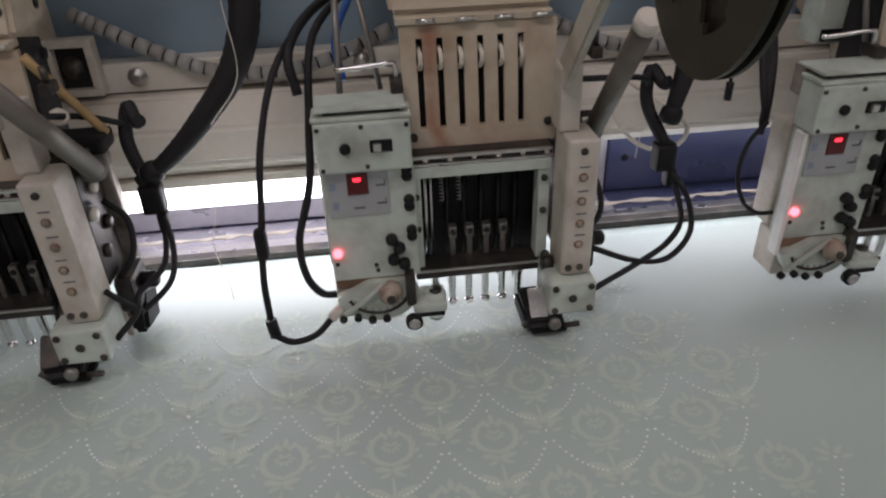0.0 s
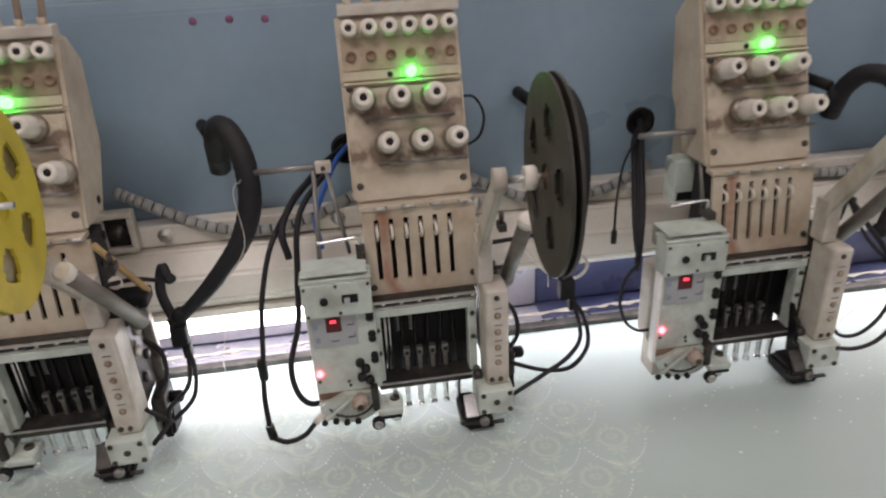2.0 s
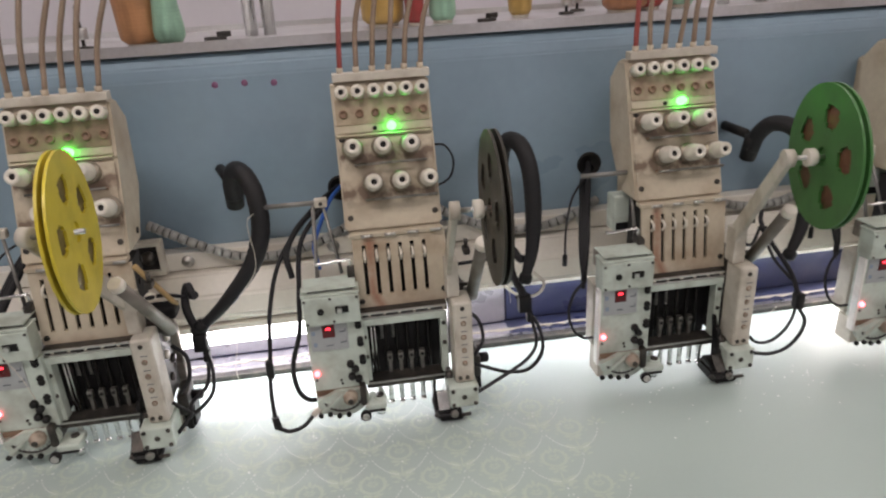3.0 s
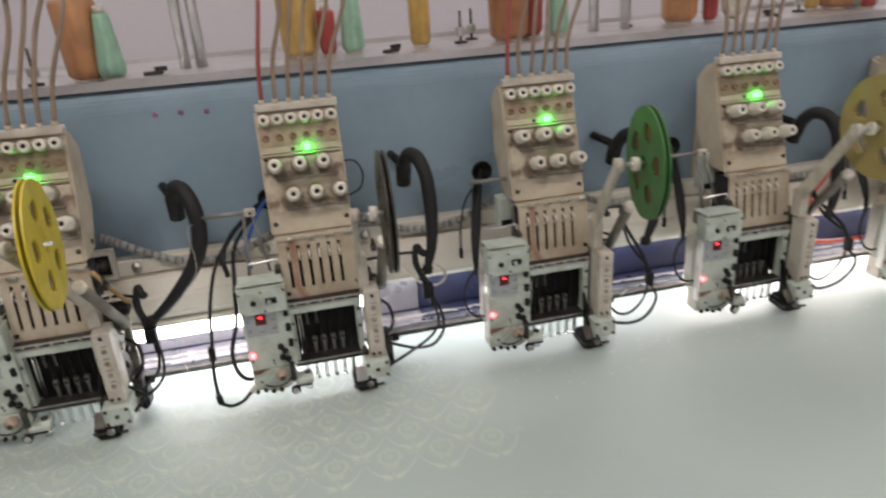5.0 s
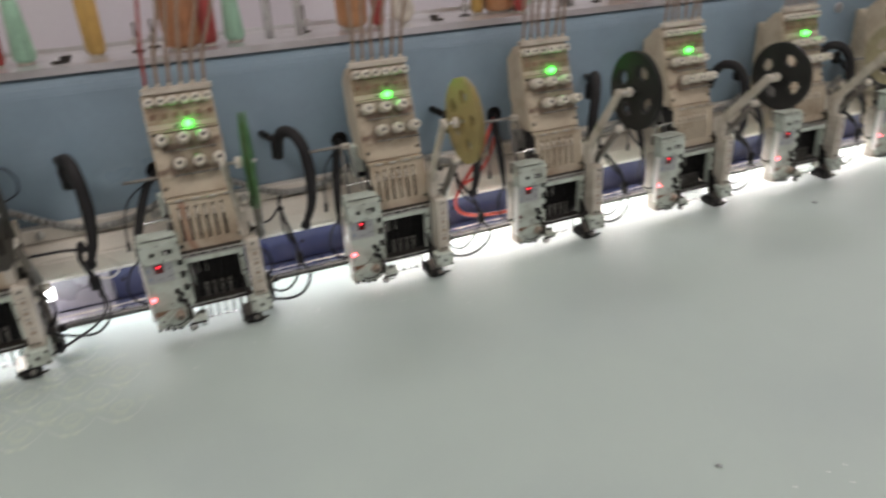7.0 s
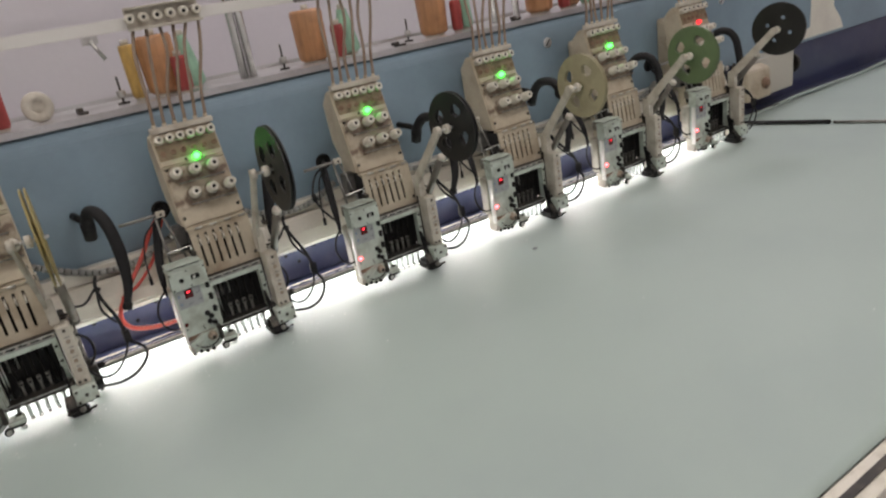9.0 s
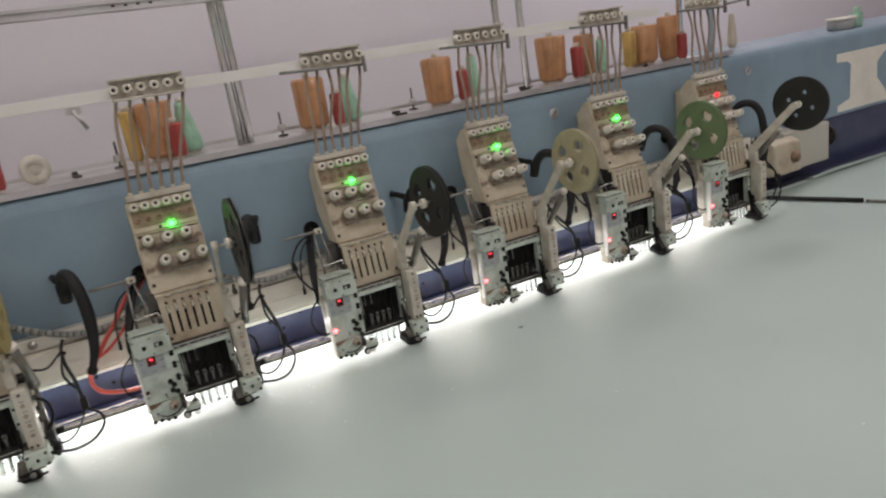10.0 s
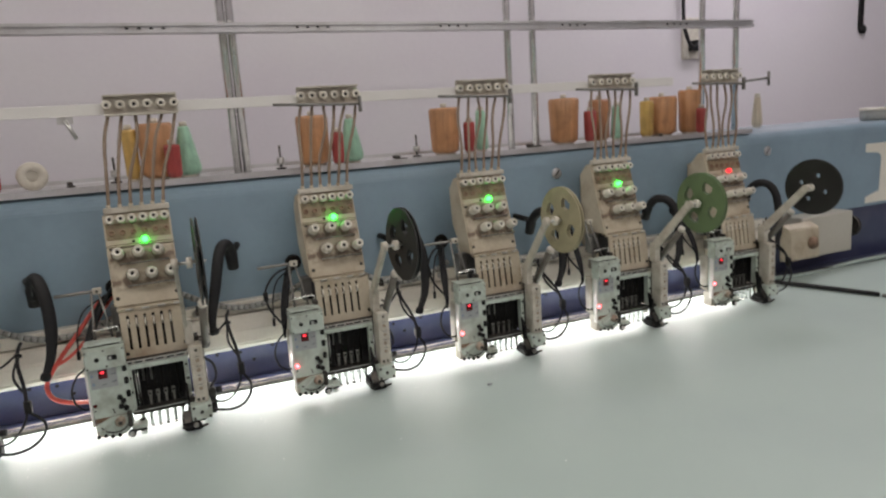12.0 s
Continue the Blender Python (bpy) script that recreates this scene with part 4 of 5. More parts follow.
# ---- sequin reels ----
def reel_mesh(R, count, inner, outer, span):
    """Reel flange with a hub hole and a ring of windows with cut corners, about the x axis."""
    bm = bmesh.new()
    n = 80
    step = n // count
    radii = [0.009] + [R * (inner + (outer - inner) * u) for u in (0.0, 0.22, 0.78, 1.0)] + [R]
    rings = [[bm.verts.new((0, r * math.cos(2 * math.pi * k / n), r * math.sin(2 * math.pi * k / n))) for k in range(n)] for r in radii]
    for j in range(5):
        for k in range(n):
            at = k % step - 2
            if (j == 2 and 0 <= at < span) or (j in (1, 3) and 1 <= at < span - 1):
                continue
            bm.faces.new((rings[j][k], rings[j][(k + 1) % n], rings[j + 1][(k + 1) % n], rings[j + 1][k]))
    r = bmesh.ops.extrude_face_region(bm, geom=bm.faces[:])
    bmesh.ops.translate(bm, vec=(0.0022, 0, 0), verts=[v for v in r["geom"] if isinstance(v, bmesh.types.BMVert)])
    bmesh.ops.recalc_face_normals(bm, faces=bm.faces)
    return bm


REELS = {-1: ("yellow", (0.62, 0.50, 0.04)), 0: ("brownish black", (0.030, 0.028, 0.020)), 1: ("green", (0.045, 0.16, 0.04)), 2: ("dull gold", (0.36, 0.29, 0.11)),
         3: ("black", (0.012, 0.013, 0.012)), 4: ("black", (0.012, 0.012, 0.012)), 5: ("beige", (0.40, 0.36, 0.23)), 6: ("olive green", (0.13, 0.19, 0.09)), 7: ("black", (0.014, 0.013, 0.012))}
YAW = {-1: 5, 0: -3, 1: -10, 2: -2, 3: -1, 4: 5, 5: 3, 6: 4, 7: 14}
COPPER = material("copper_sequin_roll", (0.42, 0.20, 0.12), 0.35, 0.4, dirt=(0.2, 0.09, 0.06), amount=0.5, scale=80)
ROLLS = {-1: ("gold", (0.20, 0.15, 0.05)), 0: ("dark brown", (0.030, 0.024, 0.018)), 1: ("red-brown", (0.17, 0.07, 0.04))}
reels = {}
for i in HEADS:
    word, col = REELS[i]
    mat = material(word.replace(" ", "_") + "_reel_plastic", col, 0.38, dirt=[c * 0.5 + 0.02 for c in col], amount=0.5, scale=30, spread=0.06)
    r = thing("sequin_reel", Matrix.Translation(Vector((i * PITCH, 0, 0)) + arm_turn(i) @ Vector((0.0025, -0.110, 0.1065))) @ pose(0, 0, 0, 0, 0, YAW[i]), word + " plastic sequin reel on its arm", "reel", "sequin reels")
    part("reel_shaft", cyl((-0.001, 0, 0), (0.040, 0, 0), 0.0024, n=10), STEEL, r)
    part("shaft_stop", lathe([(0.0085, 0), (0.0085, 0.007), (0.007, 0.009), (0.001, 0.009)], (0.011, 0, 0), (1, 0, 0), 18), KNOB, r)
    for dx in (0.0255, 0.0315):
        f = part("flange", reel_mesh(0.068 if i < 4 else 0.063, 5 if i < 3 else 4, *((0.36, 0.53, 5) if i == 7 else (0.40, 0.72, 8 if i < 3 else 9))), mat, r)
        f.location = (dx, 0, 0)
    part("hub", lathe([(0.024, 0.0277), (0.024, 0.0314)], (0, 0, 0), (1, 0, 0), 28), COPPER if i == 0 else mat, r)
    if i in ROLLS:
        tint, shade = ROLLS[i]
        part("sequin_roll", lathe([(0.0275, 0.0280), (0.054, 0.0280), (0.0545, 0.0296), (0.054, 0.0312), (0.0275, 0.0312)], (0, 0, 0), (1, 0, 0), 40), material(tint.replace(" ", "_").replace("-", "_") + "_sequin_roll", shade, 0.4, 0.2, dirt=[c * 0.5 for c in shade], amount=0.6, scale=140), r, tint + " roll of sequins between the flanges")
    reels[i] = r


# ---- hoses and cables along the beam ----
def build_hose(f, upright=True):
    h = thing("cable_hose", pose(0, 0, 0), "thick black corrugated cable hose hooked over the beam plug", "hose", "cable hoses")
    part("plug_stub", cyl((-0.016 * f, 0.111, 0.003), (-0.002 * f, 0.075, -0.003), 0.0062, n=12, bev=0.001), BLACK, h)
    part("plug_body", cyl((0.001 * f, 0.074, -0.036), (0.003 * f, 0.066, -0.004), 0.0105, 0.0118, n=14, bev=0.001), BLACK, h)
    hook = [(0.002 * f, 0.069, -0.022), (0.004 * f, 0.060, 0.000), (0.012 * f, 0.044, 0.016), (0.025 * f, 0.022, 0.014), (0.035 * f, 0.007, -0.008)]
    if upright:
        stem = [(0.039 * f, 0.0, -0.045), (0.037 * f, -0.006, -0.078), (0.031 * f, -0.012, -0.106), (0.020 * f, -0.017, -0.128), (0.012 * f, -0.020, -0.144)]
        if f < 0:
            stem = [(0.044 * f, 0.0, -0.045), (0.052 * f, -0.006, -0.075), (0.058 * f, -0.010, -0.100), (0.060 * f, -0.014, -0.120), (0.058 * f, -0.016, -0.134)]
    else:
        stem = [(0.035, 0.0, -0.045), (0.021, -0.006, -0.080), (-0.006, -0.012, -0.112), (-0.030, -0.017, -0.134), (-0.054, -0.020, -0.150)]
    part("hose_body", tube(hook + stem, 0.0098 if upright else 0.0104, 12, 9, 0.05, 0.45), RUBBER, h)
    e = Vector(stem[-1]) * 0.6 + Vector(stem[-2]) * 0.4
    part("clamp_ring", lathe([(0.0068, -0.006), (0.0082, -0.003), (0.0082, 0.003), (0.0068, 0.006)], e, Vector(stem[-2]) - Vector(stem[-1]), 12), BLACK, h)
    if not upright:
        part("stray_wire", tube([(0.032, -0.008, -0.02), (0.024, -0.014, -0.03), (0.026, -0.016, -0.08), (0.004, -0.024, -0.11)], 0.0004, 5, 6), KNOB, h)
    return h


slanted, narrow, bent, hose, mirrored = build_hose(1, False), build_hose(0.62), build_hose(0.74), build_hose(1), build_hose(-0.95)
mirrored.matrix_world = pose(3 * PITCH + 0.147, 0, 0.272)
slanted.matrix_world = pose(-1 * PITCH + 0.140, 0, 0.260)
narrow.matrix_world = pose(0.134, 0, 0.267)
bent.matrix_world = pose(2 * PITCH + 0.140, 0, 0.254)
hose.matrix_world = pose(PITCH + 0.140, 0, 0.258)
for i in HEADS:
    if i > 3:
        copy_thing(hose, pose(i * PITCH + 0.140, 0.0, 0.255 + 0.004 * math.sin(i * 3)))


def build_loop(dx, i):
    c = thing("cable_loop", pose(i * PITCH + dx, 0, 0), "black signal cables with a connector, hanging in a loop", "cable", "cable loops")
    part("loop_cable", tube([(0.066 - dx, -0.08, 0.060), (0.5 * (0.07 - dx), -0.074, 0.040), (-0.006, -0.068, 0.036), (0.013, -0.058, 0.052), (0.014, -0.040, 0.074), (0.004, -0.020, 0.090)], 0.0022, 8, 6), RUBBER, c)
    part("loop_cable", tube([(0.0665 - dx, -0.088, 0.026), (0.5 * (0.07 - dx), -0.076, 0.038), (-0.008, -0.066, 0.048), (0.008, -0.050, 0.060), (0.008, -0.024, 0.084)], 0.0022, 8, 6), RUBBER, c)
    part("connector", box(-0.006, 0.010, -0.026, -0.012, 0.086, 0.108, 0.003), BLACK, c)
    part("connector_tail", box(0.003, 0.011, -0.028, -0.018, 0.074, 0.088, 0.002), BLACK, c)
    part("feed_cable", tube([(0.002, -0.019, 0.106), (-0.010, -0.004, 0.135), (-0.006, 0.004, 0.158), (0.0, -0.006, 0.150), (0.004, -0.010, 0.152)], 0.0048, 8, 6), RUBBER, c)
    part("branch_cable", tube([(-0.008, 0.0, 0.146), (-0.024, -0.02, 0.160), (0.055 - dx, -0.05, 0.172)], 0.0022, 8, 6), RUBBER, c)
    return c


def build_hanging_loop(i, wide):
    """Two cables that join in a plug and hang in a round bight from the rail to the switch box."""
    c = thing("cable_loop", pose(i * PITCH + 0.112, 0, 0), "black signal cables with a connector, hanging in a loop", "cable", "cable loops")
    w = wide
    part("loop_cable", tube([(0.013 * w, -0.088, 0.086), (0.025 * w, -0.088, 0.066), (0.023 * w, -0.086, 0.046), (0.010 * w, -0.084, 0.028), (-0.010, -0.083, 0.022), (-0.030, -0.084, 0.026), (-0.0455, -0.088, 0.032)], 0.0023, 8, 6), RUBBER, c)
    part("loop_cable", tube([(0.010 * w, -0.084, 0.104), (0.010 * w, -0.088, 0.080), (0.002 * w, -0.088, 0.058), (-0.014, -0.086, 0.042), (-0.032, -0.084, 0.042), (-0.047, -0.082, 0.058)], 0.0019, 8, 6), RUBBER, c)
    part("connector", box(0.013 * w - 0.006, 0.013 * w + 0.005, -0.094, -0.082, 0.084, 0.104, 0.003), BLACK, c)
    part("feed_cable", tube([(0.012 * w, -0.087, 0.102), (0.010 * w, -0.070, 0.124), (0.006, -0.035, 0.146), (0.005, -0.010, 0.164), (0.010, 0.000, 0.176)], 0.0028, 8, 6), RUBBER, c)
    part("branch_cable", tube([(0.009 * w, -0.076, 0.116), (0.000, -0.050, 0.134), (0.004, -0.016, 0.156)], 0.0020, 8, 6), RUBBER, c)
    part("cable_tie", lathe([(0.0052, -0.003), (0.0062, 0.0), (0.0052, 0.003)], (0.005, -0.014, 0.158), (0.1, 0.4, 1), 10), BLACK, c)
    part("branch_cable", tube([(0.003, -0.012, 0.160), (-0.020, -0.034, 0.148), (-0.042, -0.050, 0.158)], 0.0019, 8, 6), RUBBER, c)
    return c


build_loop(0.090, -1), build_loop(0.140, 0), build_hanging_loop(2, 1.5)
loop = build_hanging_loop(1, 1.0)
for i in HEADS[4:]:
    copy_thing(loop, pose(i * PITCH + 0.108 + 0.004 * math.sin(i * 2.3), 0.004 * math.sin(i), 0.003 * math.sin(i * 1.7)))


def build_conduit():
    c = thing("wrapped_conduit", pose(0, 0, 0), "grey spiral-wrapped cable conduit sagging along the beam", "conduit", "wrapped conduits")
    pts = [(0.030, 0.092, 0.206), (0.055, 0.090, 0.192), (0.095, 0.086, 0.171), (0.135, 0.081, 0.157), (0.180, 0.080, 0.154), (0.225, 0.084, 0.161), (0.275, 0.098, 0.178)]
    part("cable_core", tube(pts, 0.0048, 8, 6), BLACK, c)
    path = smooth_path(pts, 4)
    for a, b in zip(path, path[1:]):
        d = (b - a)
        part("wrap_turn", cyl(a + d * 0.06, b - d * 0.05, 0.0060, n=10, bev=0.0006), CONDUIT, c)
    return c


conduit = build_conduit()
conduit.matrix_world = pose(-PITCH, 0, 0)
for i in HEADS[1:-1]:
    copy_thing(conduit, pose(i * PITCH, 0, 0.002 * math.sin(i * 5)))
for i in HEADS:
    part("cable_hole", lathe([(0.0165, 0), (0.0165, 0.0015), (0.012, 0.0015), (0.0115, 0.0006), (0.001, 0.0006)], (i * PITCH - 0.063, BEAM_Y, 0.224), (0, -1, 0), 20), BLACK, beam)
for x, z in ((-0.195, 0.363), (-0.161, 0.363), (-0.127, 0.361)):
    part("paint_mark", lathe([(0.0042, 0), (0.0036, 0.0006), (0.001, 0.0006)], (x, BEAM_Y, z), (0, -1, 0), 7), MARK, beam)
for x in (1.893, 2.572):
    part("round_cap", lathe([(0.0125, 0), (0.0125, 0.002), (0.0105, 0.0028), (0.0005, 0.0028)], (x, BEAM_Y, 0.348), (0, -1, 0), 20), ALU, beam)
    part("cap_slot", prism([(-0.0032, -0.0016), (-0.0032, 0.0016), (-0.0024, 0.0016), (-0.0024, -0.0016)], -0.0095, 0.0095, 0), BLACK, beam).matrix_basis = pose(x, BEAM_Y, 0.348, 0, -48, 0)
letter = bmesh.new()
face = letter.faces.new([letter.verts.new((x, BEAM_Y, z)) for x, z in ((2.972, 0.338), (2.972, 0.313), (3.028, 0.309), (3.043, 0.298), (3.040, 0.195), (2.980, 0.178), (2.980, 0.160), (3.245, 0.160), (3.225, 0.195), (3.180, 0.240), (3.180, 0.290), (3.225, 0.322), (3.225, 0.338))])
ext = bmesh.ops.extrude_face_region(letter, geom=[face])
bmesh.ops.translate(letter, vec=(0, -0.0012, 0), verts=[v for v in ext["geom"] if isinstance(v, bmesh.types.BMVert)])
bmesh.ops.recalc_face_normals(letter, faces=letter.faces)
part("painted_mark", letter, WHITE_INK, beam, "white painted sign shape")

# coloured cables of single heads
blue_c = material("blue_cable_sheath", (0.02, 0.10, 0.42), 0.4, dirt=(0.05, 0.08, 0.2), amount=0.3)
red_c = material("red_cable_sheath", (0.62, 0.09, 0.07), 0.4, dirt=(0.4, 0.08, 0.07), amount=0.3)
solid("blue_cable", tube([(-0.060, 0.108, 0.229), (-0.074, 0.07, 0.226), (-0.088, 0.02, 0.214), (-0.097, -0.02, 0.20), (-0.094, -0.038, 0.178)], 0.0026, 8, 6), blue_c, "blue cable hanging from the beam to a sequin device", "cable")
solid("red_cable", tube([(0.927, 0.108, 0.222), (0.897, 0.075, 0.205), (0.862, 0.050, 0.165), (0.828, 0.045, 0.125), (0.802, 0.045, 0.085), (0.808, 0.040, 0.058), (0.838, 0.030, 0.047), (0.880, 0.020, 0.046), (0.915, 0.010, 0.050)], 0.0038, 8, 6), red_c, "red cable hanging below the rail", "cable")
solid("red_cable", tube([(0.930, 0.109, 0.216), (0.906, 0.07, 0.196), (0.880, 0.045, 0.160), (0.845, 0.038, 0.128), (0.812, 0.038, 0.112)], 0.0030, 8, 6), red_c, "thin red cable strung from the beam to a hose", "cable")
solid("thin_cable", tube([(0.046, 0.020, 0.292), (0.062, 0.030, 0.287), (0.072, 0.036, 0.268), (0.068, 0.040, 0.246), (0.052, 0.042, 0.236), (0.044, 0.040, 0.236)], 0.0013, 6, 6), RUBBER, "thin dark cable looped beside an embroidery head", "cable")
solid("white_cable", tube([(0.135, 0.05, 0.135), (0.165, 0.03, 0.115), (0.178, 0.02, 0.10), (0.165, 0.02, 0.085), (0.140, 0.03, 0.088), (0.112, 0.04, 0.12)], 0.0019, 8, 6), KNOB, "thin white cable curled beside the rail", "cable")

FIBRE = material("white_sewing_thread", (0.66, 0.62, 0.54), 0.6, amount=0.2)
for pts in ([(-0.212, 0.040, 0.086), (-0.209, 0.028, 0.060), (-0.213, 0.015, 0.034), (-0.203, -0.004, 0.012), (-0.199, -0.016, 0.002)],
            [(-0.405, -0.100, 0.152), (-0.390, -0.106, 0.128), (-0.384, -0.104, 0.100)],
            [(0.140, -0.010, 0.140), (0.128, -0.006, 0.112), (0.132, 0.010, 0.084)],
            [(0.402, -0.088, 0.062), (0.416, -0.092, 0.082), (0.426, -0.090, 0.090)]):
    solid("loose_thread", tube(pts, 0.0004, 5, 5), FIBRE, "loose white sewing thread caught on the machine", "thread", "", "loose threads")

# torn tape and grooves on the bed
tape = bmesh.new()
rnd = random.Random(4)
x, top, low = -1.4, [], []
while x < 2.55:
    top.append(tape.verts.new((x, 0.101 + 0.005 * noise.noise((x * 30, 0, 1)), -0.0045)))
    low.append(tape.verts.new((x, 0.0965 + 0.009 * noise.noise((x * 85, 3, 1)), -0.0045)))
    x += 0.008
for k in range(len(top) - 1):
    tape.faces.new((low[k], low[k + 1], top[k + 1], top[k]))
ext = bmesh.ops.extrude_face_region(tape, geom=tape.faces[:])
bmesh.ops.translate(tape, vec=(0, 0, 0.0012), verts=[v for v in ext["geom"] if isinstance(v, bmesh.types.BMVert)])
bmesh.ops.recalc_face_normals(tape, faces=tape.faces)
part("torn_tape", tape, BOXED, bed, "torn white tape")
part("steel_strip", box(XL, 2.6, 0.0720, 0.0850, -0.0062, -0.0030, 0.0008), STEEL, bed, "bright steel strip along the bed")
part("groove_strip", box(XL, 2.6, 0.061, 0.066, -0.0062, -0.0025, 0.0008), GREASY, bed)
for i in HEADS:
    for dx, dz in ((0.10, 0.055), (0.145, 0.052), (0.17, 0.032), (0.21, 0.056)):
        part("bed_hole", lathe([(0.0035, 0), (0.0035, 0.0012), (0.001, 0.0012)], (i * PITCH + dx, 0.125, dz), (0, -1, 0), 10), BLACK, bed)

# ---- thread guides over the heads ----
def build_guide(rod):
    g = thing("thread_guide", pose(0, 0, 0), "dirty white thread guide with six eyelets on a crossbar", "thread guide", "thread guides")
    part("guide_plate", box(-0.035, 0.083, 0.048, 0.052, 0.531, 0.567, 0.001), BOXED, g)
    part("guide_shelf", box(-0.034, 0.082, 0.030, 0.0478, 0.531, 0.535, 0.001), BOXED, g)
    part("guide_roof", box(-0.034, 0.082, 0.036, 0.0478, 0.564, 0.567, 0.0008), BOXED, g)
    for k in range(6):
        x = -0.030 + 0.0215 * k
        eye = part("eyelet", lathe([(0.0078, 0), (0.0078, 0.010), (0.0062, 0.012), (0.0034, 0.012), (0.0032, 0.009), (0.0005, 0.009)], (x, 0.0478, 0.550), (0, -1, 0), 16), KNOB, g)
        part("eyelet_hole", lathe([(0.0030, 0), (0.0030, 0.0012), (0.0004, 0.0012)], (x, 0.0388, 0.550), (0, -1, 0), 10), DARK, eye)
    if rod:
        part("side_rod", cyl((-0.085, 0.026, 0.536), (0.078, 0.028, 0.5295), 0.0026, n=8), ROD, g)
        part("rod_clip", box(0.078, 0.083, 0.024, 0.032, 0.515, 0.545, 0.001), ROD, g)
    return g


plain_guide, rod_guide = build_guide(False), build_guide(True)
rod_guide.matrix_world = pose(4 * PITCH, 0, 0)
for i in HEADS:
    if i not in (0, 4):
        copy_thing(rod_guide if i > 4 else plain_guide, pose(i * PITCH, 0, 0))
crossbar = thing("guide_crossbar", pose(0, 0, 0), "flat white crossbar carrying the thread guides", "crossbar")
part("strip", box(-0.9, 2.19, 0.0525, 0.0555, 0.5345, 0.5535, 0.0008), STRIP, crossbar)
for i in HEADS:
    for dx in (-0.028, 0.076):
        part("rivet", lathe([(0.0028, 0), (0.0026, 0.0014), (0.0008, 0.0018)], (i * PITCH + dx, 0.0555, 0.544), (0, 1, 0), 8), STEEL, crossbar)
solid("tee_bar", join(cyl((2.388, 0.026, 0.535), (2.47, 0.024, 0.540), 0.003, n=8), cyl((2.47, 0.024, 0.522), (2.47, 0.024, 0.556), 0.0035, n=8)), ROD, "dull grey T-shaped bar beside a thread guide", "bar")
solid("hook_bracket", join(box(0.882, 0.906, 0.048, 0.0522, 0.522, 0.534, 0.001), cyl((0.894, 0.048, 0.528), (0.908, 0.045, 0.497), 0.0032, n=8)), STEEL, "small steel hook hanging from the crossbar", "hook")

# ---- stand above the beam ----
stand = thing("thread_stand", pose(0, 0, 0), "steel thread stand with posts and an aluminium rail", "thread stand")
for x in (-0.160, -0.136, 0.523, 0.583, 1.190, 1.2085, 1.860, 1.931, 2.480, 2.606):
    part("post", cyl((x, 0.262, 0.404), (x, 0.262, 1.2), 0.0085, n=16), CHROME, stand)
part("rail", prism([(0.225, 0.690), (0.225, 0.696), (0.231, 0.697), (0.231, 0.702), (0.225, 0.703), (0.225, 0.709), (0.2535, 0.709), (0.2535, 0.690)], -1.6, 2.637, 0.0006), ALU, stand)
part("upper_rail", box(-1.6, 2.637, 0.226, 0.2535, 0.93, 0.95, 0.001), ALU, stand)
for i in HEADS:
    for k in range(4):
        part("rail_hole", lathe([(0.0035, 0), (0.0035, 0.0005), (0.001, 0.0005)], (i * PITCH + 0.02 + 0.022 * k, 0.231, 0.6995), (0, -1, 0), 8), DARK, stand)

# ---- thread cones and tray clutter ----
TH = {"orange": (0.44, 0.215, 0.095), "brown": (0.34, 0.15, 0.065), "red": (0.34, 0.045, 0.04), "green": (0.30, 0.52, 0.38), "gold": (0.50, 0.32, 0.09), "beige": (0.55, 0.47, 0.36)}
THREAD = {w: material(w + "_thread", c, 0.42, dirt=[v * 0.62 for v in c], amount=0.7, scale=35, fine=600, bump=0.25, coat=0.25) for w, c in TH.items()}
TRAY = 0.4042


def wound(m):
    """Adds the bands and streaks of wound thread to a material."""
    nt = m.node_tree
    hsv = next(n for n in nt.nodes if n.type == "HUE_SAT")
    old = hsv.inputs["Value"].links[0].from_socket
    tc, wave = nt.nodes.new("ShaderNodeTexCoord"), nt.nodes.new("ShaderNodeTexWave")
    wave.bands_direction = "Z"
    wave.inputs["Scale"].default_value, wave.inputs["Distortion"].default_value, wave.inputs["Detail"].default_value = 70, 2, 2
    nt.links.new(tc.outputs["Object"], wave.inputs["Vector"])
    streak = nt.nodes.new("ShaderNodeTexNoise")
    streak.inputs["Scale"].default_value = 1.0
    squash = nt.nodes.new("ShaderNodeMapping")
    squash.inputs["Scale"].default_value = (90, 90, 9)
    nt.links.new(tc.outputs["Object"], squash.inputs["Vector"])
    nt.links.new(squash.outputs["Vector"], streak.inputs["Vector"])
    for fac, low, high in ((wave.outputs["Fac"], 0.97, 1.02), (streak.outputs["Fac"], 0.5, 1.5)):
        span, times = nt.nodes.new("ShaderNodeMapRange"), nt.nodes.new("ShaderNodeMath")
        span.inputs["To Min"].default_value, span.inputs["To Max"].default_value = low, high
        times.operation = "MULTIPLY"
        nt.links.new(fac, span.inputs["Value"])
        nt.links.new(old, times.inputs[0])
        nt.links.new(span.outputs["Result"], times.inputs[1])
        old = times.outputs[0]
    nt.links.new(old, hsv.inputs["Value"])


for m in THREAD.values():
    wound(m)


